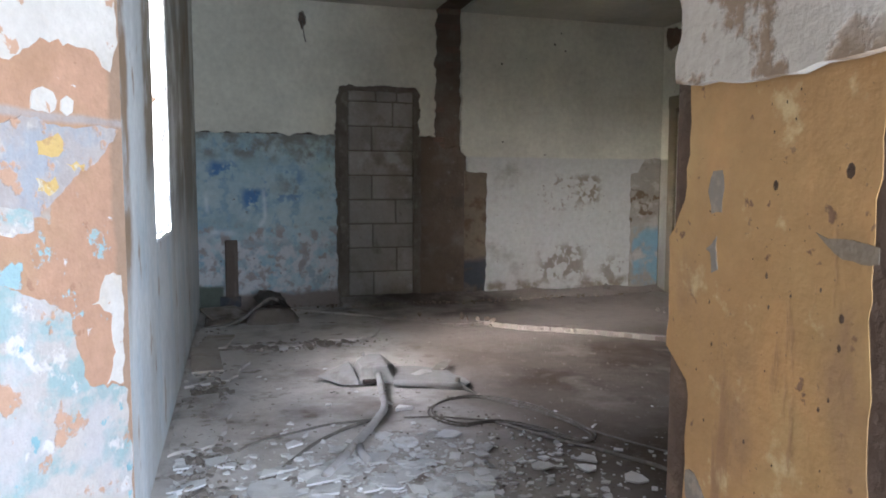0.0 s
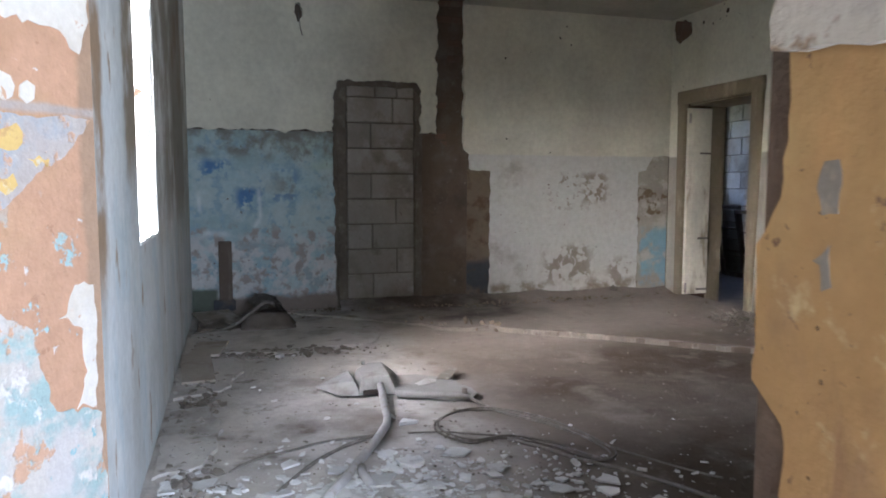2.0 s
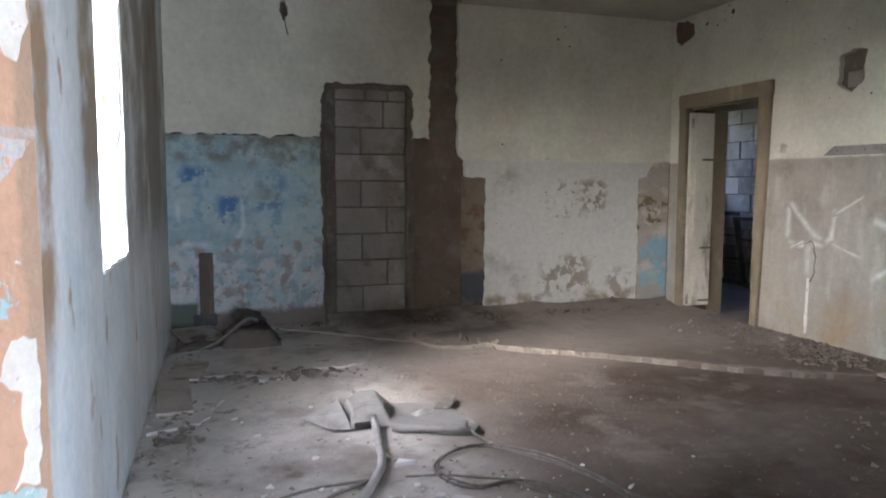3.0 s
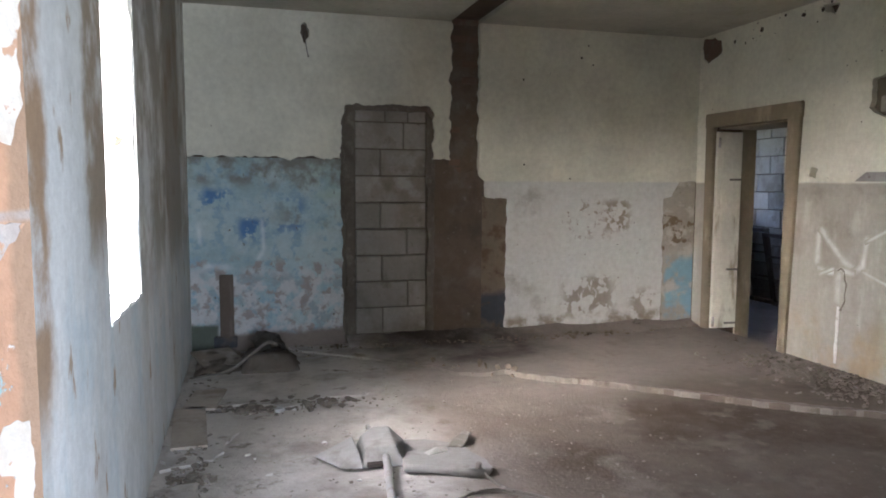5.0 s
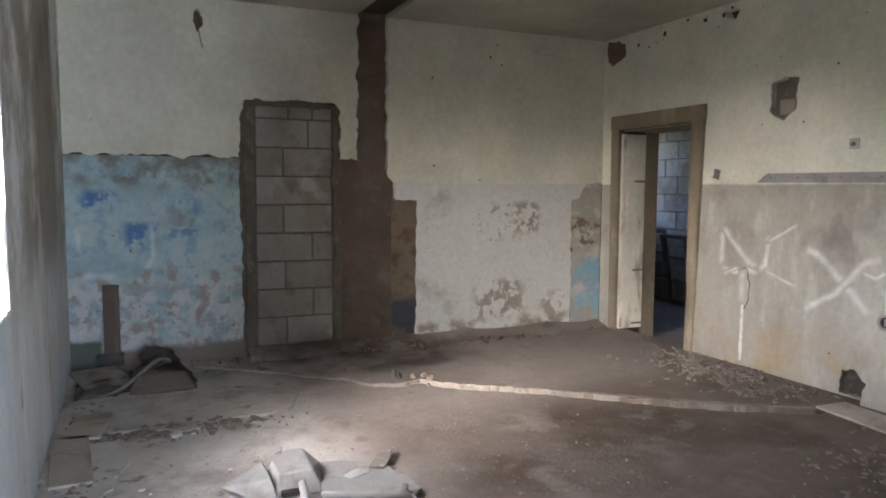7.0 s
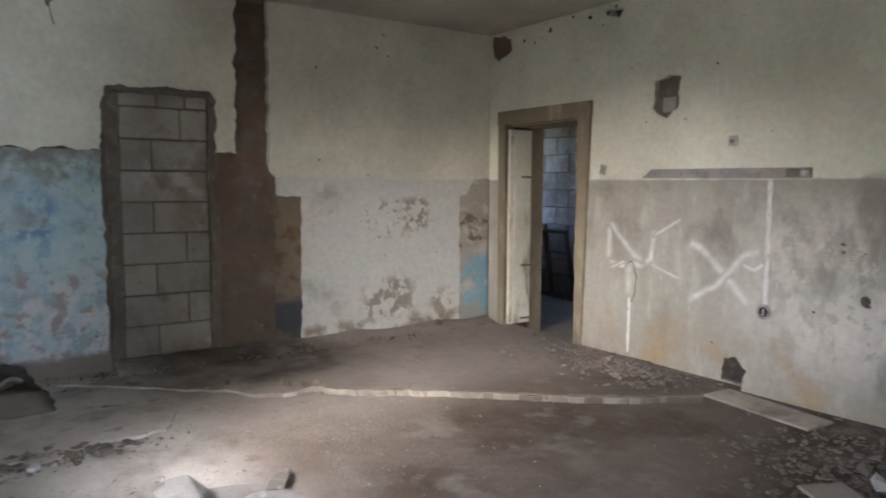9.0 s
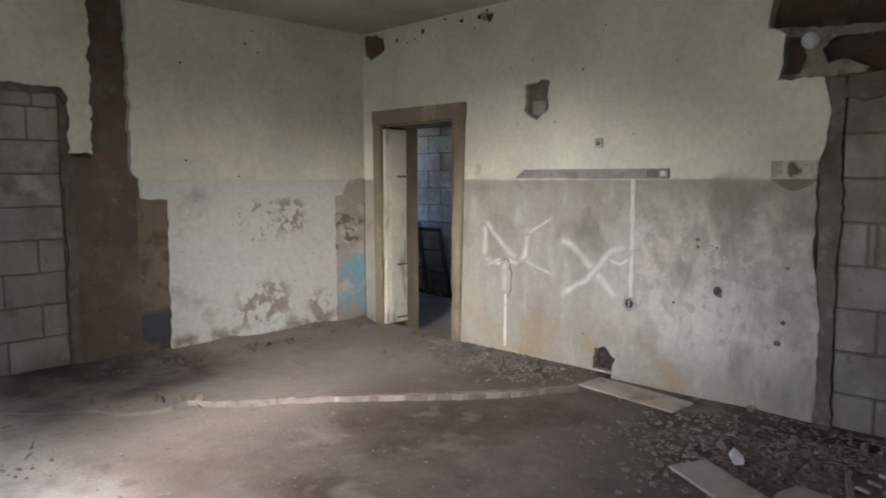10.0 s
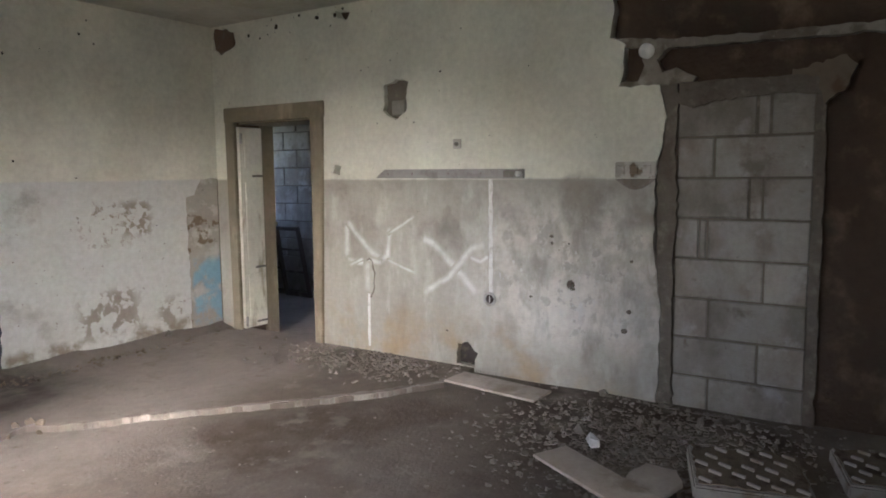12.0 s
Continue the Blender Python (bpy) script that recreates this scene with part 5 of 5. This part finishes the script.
def ribbed_slab(x, y, w, l, turn, z, label):
    s = empty("ribbed_slab", label, "slab", (x, y, z), "ribbed slabs")
    s.rotation_euler = (radians(2), radians(-4), radians(turn))
    part("slab_body", soft_box((-w / 2, -l / 2, 0), (w / 2, l / 2, 0.075), 0.01, 2), M_SLAB, s)
    part("dirt", sheet(lambda u, v, d: (u, v, 0.08 + 0.008 * noise.noise(Vector((u * 12, v * 12, 1))) - d), [(-w * 0.45, -l * 0.47), (w * 0.47, -l * 0.47), (w * 0.48, l * 0.47), (-w * 0.43, l * 0.46)], 0.008, seed=41, step=0.03, jag=0.02), M_DIRT, s, "brown dirt lying on the slab")
    for i in range(5):
        for j in range(5):
            u, v = -w * 0.38 + w * 0.19 * i, -l * 0.4 + l * 0.2 * j + (l * 0.1 if i % 2 else 0)
            if v > l * 0.45 or (i * 5 + j) % 7 == 3:
                continue
            rib = part("rib", soft_box((-0.008, -l * 0.06, 0), (0.008, l * 0.06, 0.018), 0.004), M_SLAB, s)
            rib.location, rib.rotation_euler = (u, v, 0.078), (0, 0, radians(-35))


ribbed_slab(-1.08, -5.25, 0.47, 0.55, 18, 0.02, "white slab with slanting ribs, covered in dirt")
ribbed_slab(-0.72, -5.87, 0.42, 0.5, 16, 0.02, "white slab with slanting ribs, covered in dirt")

# stones and rubble
bm = lump(random.Random(5), 0.055)
ob = thing("dark_stone", bm, M_CABLE, "small black lump lying on the screed", "stone")
ob.location = (-0.74, -0.13, floor_z(-0.74, -0.13) + 0.075)


def edge_spot(rng):
    t = rng.uniform(0.53, 0.72)
    p = SLAB_A.lerp(SLAB_B, t)
    return p.x + rng.gauss(0, 0.05), p.y + rng.gauss(0, 0.06)


strewn("broken_stone", "broken grey lump of screed at the floor edge", "stone", "stones at the edge", M_DIRT, 16, edge_spot, (0.02, 0.05), flat=False, seed=3)
strewn("plaster_chip", "flat white chip of fallen plaster on the floor", "plaster chip", "plaster chips", M_CHIP, 120, around(-4.2, -4.4, 0.45, 0.27, -0.3), (0.02, 0.078), seed=4, thick=0.009, shapes=14)
strewn("plaster_plate", "large flat plate of fallen white plaster on the floor", "plaster plate", "plaster plates", M_CHIP, 22, around(-4.5, -4.36, 0.17, 0.16, -0.3), (0.07, 0.13), seed=14, thick=0.01, shapes=11)
strewn("plaster_chip", "flat white chip of fallen plaster on the floor", "plaster chip", "plaster chips", M_CHIP, 14, around(-3.4, -4.2, 0.25, 0.2), (0.012, 0.04), seed=8, thick=0.007)
strewn("plaster_chip", "flat white chip of fallen plaster on the floor", "plaster chip", "plaster chips", M_CHIP, 12, around(-4.4, -2.5, 0.35, 0.7), (0.012, 0.035), seed=9, thick=0.006)
strewn("rubble_stone", "grey broken lump of mortar in the rubble", "stone", "rubble stones", M_DEBRIS, 22, around(-0.95, -4.55, 0.38, 0.3), (0.02, 0.06), flat=False, seed=6)
ob = thing("white_lump", lump(random.Random(11), 0.07), M_CHIP, "white broken lump of plaster in the rubble", "plaster lump")
ob.location = (-1.0, -4.42, 0.05)
for x, y, s in ((-4.42, -1.83, 0.045), (-3.87, -3.46, 0.07), (-3.99, -4.0, 0.075)):
    ob = thing("plaster_chip", flat_piece(random.Random(int(s * 1000)), s, 0.02), M_CHIP, "flat white chip of fallen plaster on the floor", "plaster chip", "plaster chips")
    ob.location = (x, y, floor_z(x, y) + 0.004)
scatter_stuff("plaster_crumbs", "white and grey plaster crumbs strewn over the floor", "debris", M_CHIP, 1500, around(-4.1, -4.4, 0.5, 0.3), (0.006, 0.035), 0.8, 21)
scatter_stuff("floor_crumbs", "fine grey crumbs strewn over the floor", "debris", M_DEBRIS, 1800, around(-3.6, -3.4, 1.1, 1.3), (0.003, 0.016), 0.6, 22)
scatter_stuff("wall_foot_rubble", "mortar rubble heaped along the wall foot", "rubble", M_DEBRIS, 900, around(-0.32, -2.1, 0.2, 0.42), (0.006, 0.042), 0.3, 23)
scatter_stuff("corner_rubble", "loose rubble and broken mortar in the dark corner", "rubble", M_DEBRIS, 3800, around(-0.8, -4.7, 0.42, 0.45), (0.005, 0.036), 0.4, 24)
scatter_stuff("back_rubble", "dust and crumbs along the back wall", "rubble", M_DIRT, 900, around(-2.2, -0.15, 1.4, 0.1), (0.006, 0.035), 0.4, 25)
scatter_stuff("left_rubble", "crumbled plaster along the outer wall", "rubble", M_DEBRIS, 900, around(-4.93, -3.0, 0.07, 1.1), (0.008, 0.045), 0.5, 26)
scatter_stuff("mid_rubble", "small heap of broken screed on the floor", "rubble", M_DEBRIS, 260, around(-4.35, -1.72, 0.28, 0.06), (0.01, 0.05), 0.4, 27)

# ---- bricks in the open chase ----
def brick_field(parent, spans, z0, z1, to_world, mat, seed):
    """Courses of bricks between u limits that spans(z) gives, as parts of the wall."""
    rng = random.Random(seed)
    shared = {}
    z, k = z0, 0
    while z + 0.07 < z1:
        u0, u1 = spans(z)
        cuts = [u0]
        u = u0 + (0.13 if k % 2 else 0.26)
        while u < u1 - 0.05:
            cuts.append(u)
            u += 0.26
        cuts.append(u1)
        for a, b in zip(cuts, cuts[1:]):
            w = round((b - a - 0.012) / 0.02) * 0.02
            if w < 0.03:
                continue
            if w not in shared:
                bm = bmesh.new()
                vs = [bm.verts.new(to_world(p, q, d)) for p in (0, w) for q in (0, 0.066) for d in (0, 0.06)]
                for f in ((0, 1, 3, 2), (4, 6, 7, 5), (0, 4, 5, 1), (2, 3, 7, 6), (0, 2, 6, 4), (1, 5, 7, 3)):
                    bm.faces.new([vs[i] for i in f])
                bmesh.ops.recalc_face_normals(bm, faces=bm.faces[:])
                bmesh.ops.bevel(bm, geom=bm.edges[:], offset=0.006, segments=1, affect="EDGES")
                me = bpy.data.meshes.new("brick")
                bm.to_mesh(me), bm.free()
                me.materials.append(mat)
                shared[w] = me
            ob = new("brick", shared[w])
            ob.parent = parent
            ob.location = to_world(a + 0.006, z, rng.uniform(-0.006, 0.012))
            ob.rotation_euler = [rng.uniform(-0.02, 0.02) for _ in range(3)]
        z += 0.078
        k += 1


brick_field(bpy.data.objects["wall_north"], lambda z: (-2.72, -2.41), 1.62, 3.12, lambda u, v, d: (u, 0.035 + d, v), M_BRICK, 51)
brick_field(bpy.data.objects["wall_east"], lambda z: (-6.07, -4.12) if z > 2.12 else (-6.07, -5.42), 0.05, 3.06, lambda u, v, d: (0.05 + d, u, v), M_DARKBRICK, 52)

# blocks of the wall next door
side = bpy.data.objects["wall_side_room"]
me = None
for r in range(11):
    for c in range(7):
        if me is None:
            bm = soft_box((0, 0, 0), (0.03, 0.488, 0.238), 0.006)
            me = bpy.data.meshes.new("block")
            bm.to_mesh(me), bm.free()
            me.materials.append(M_BLOCK)
        y = -0.9 + 0.5 * c + (0.25 if r % 2 else 0)
        ob = new("block", me)
        ob.parent = side
        ob.location = (2.474 + random.uniform(0, 0.006), y, -0.06 + 0.25 * r)
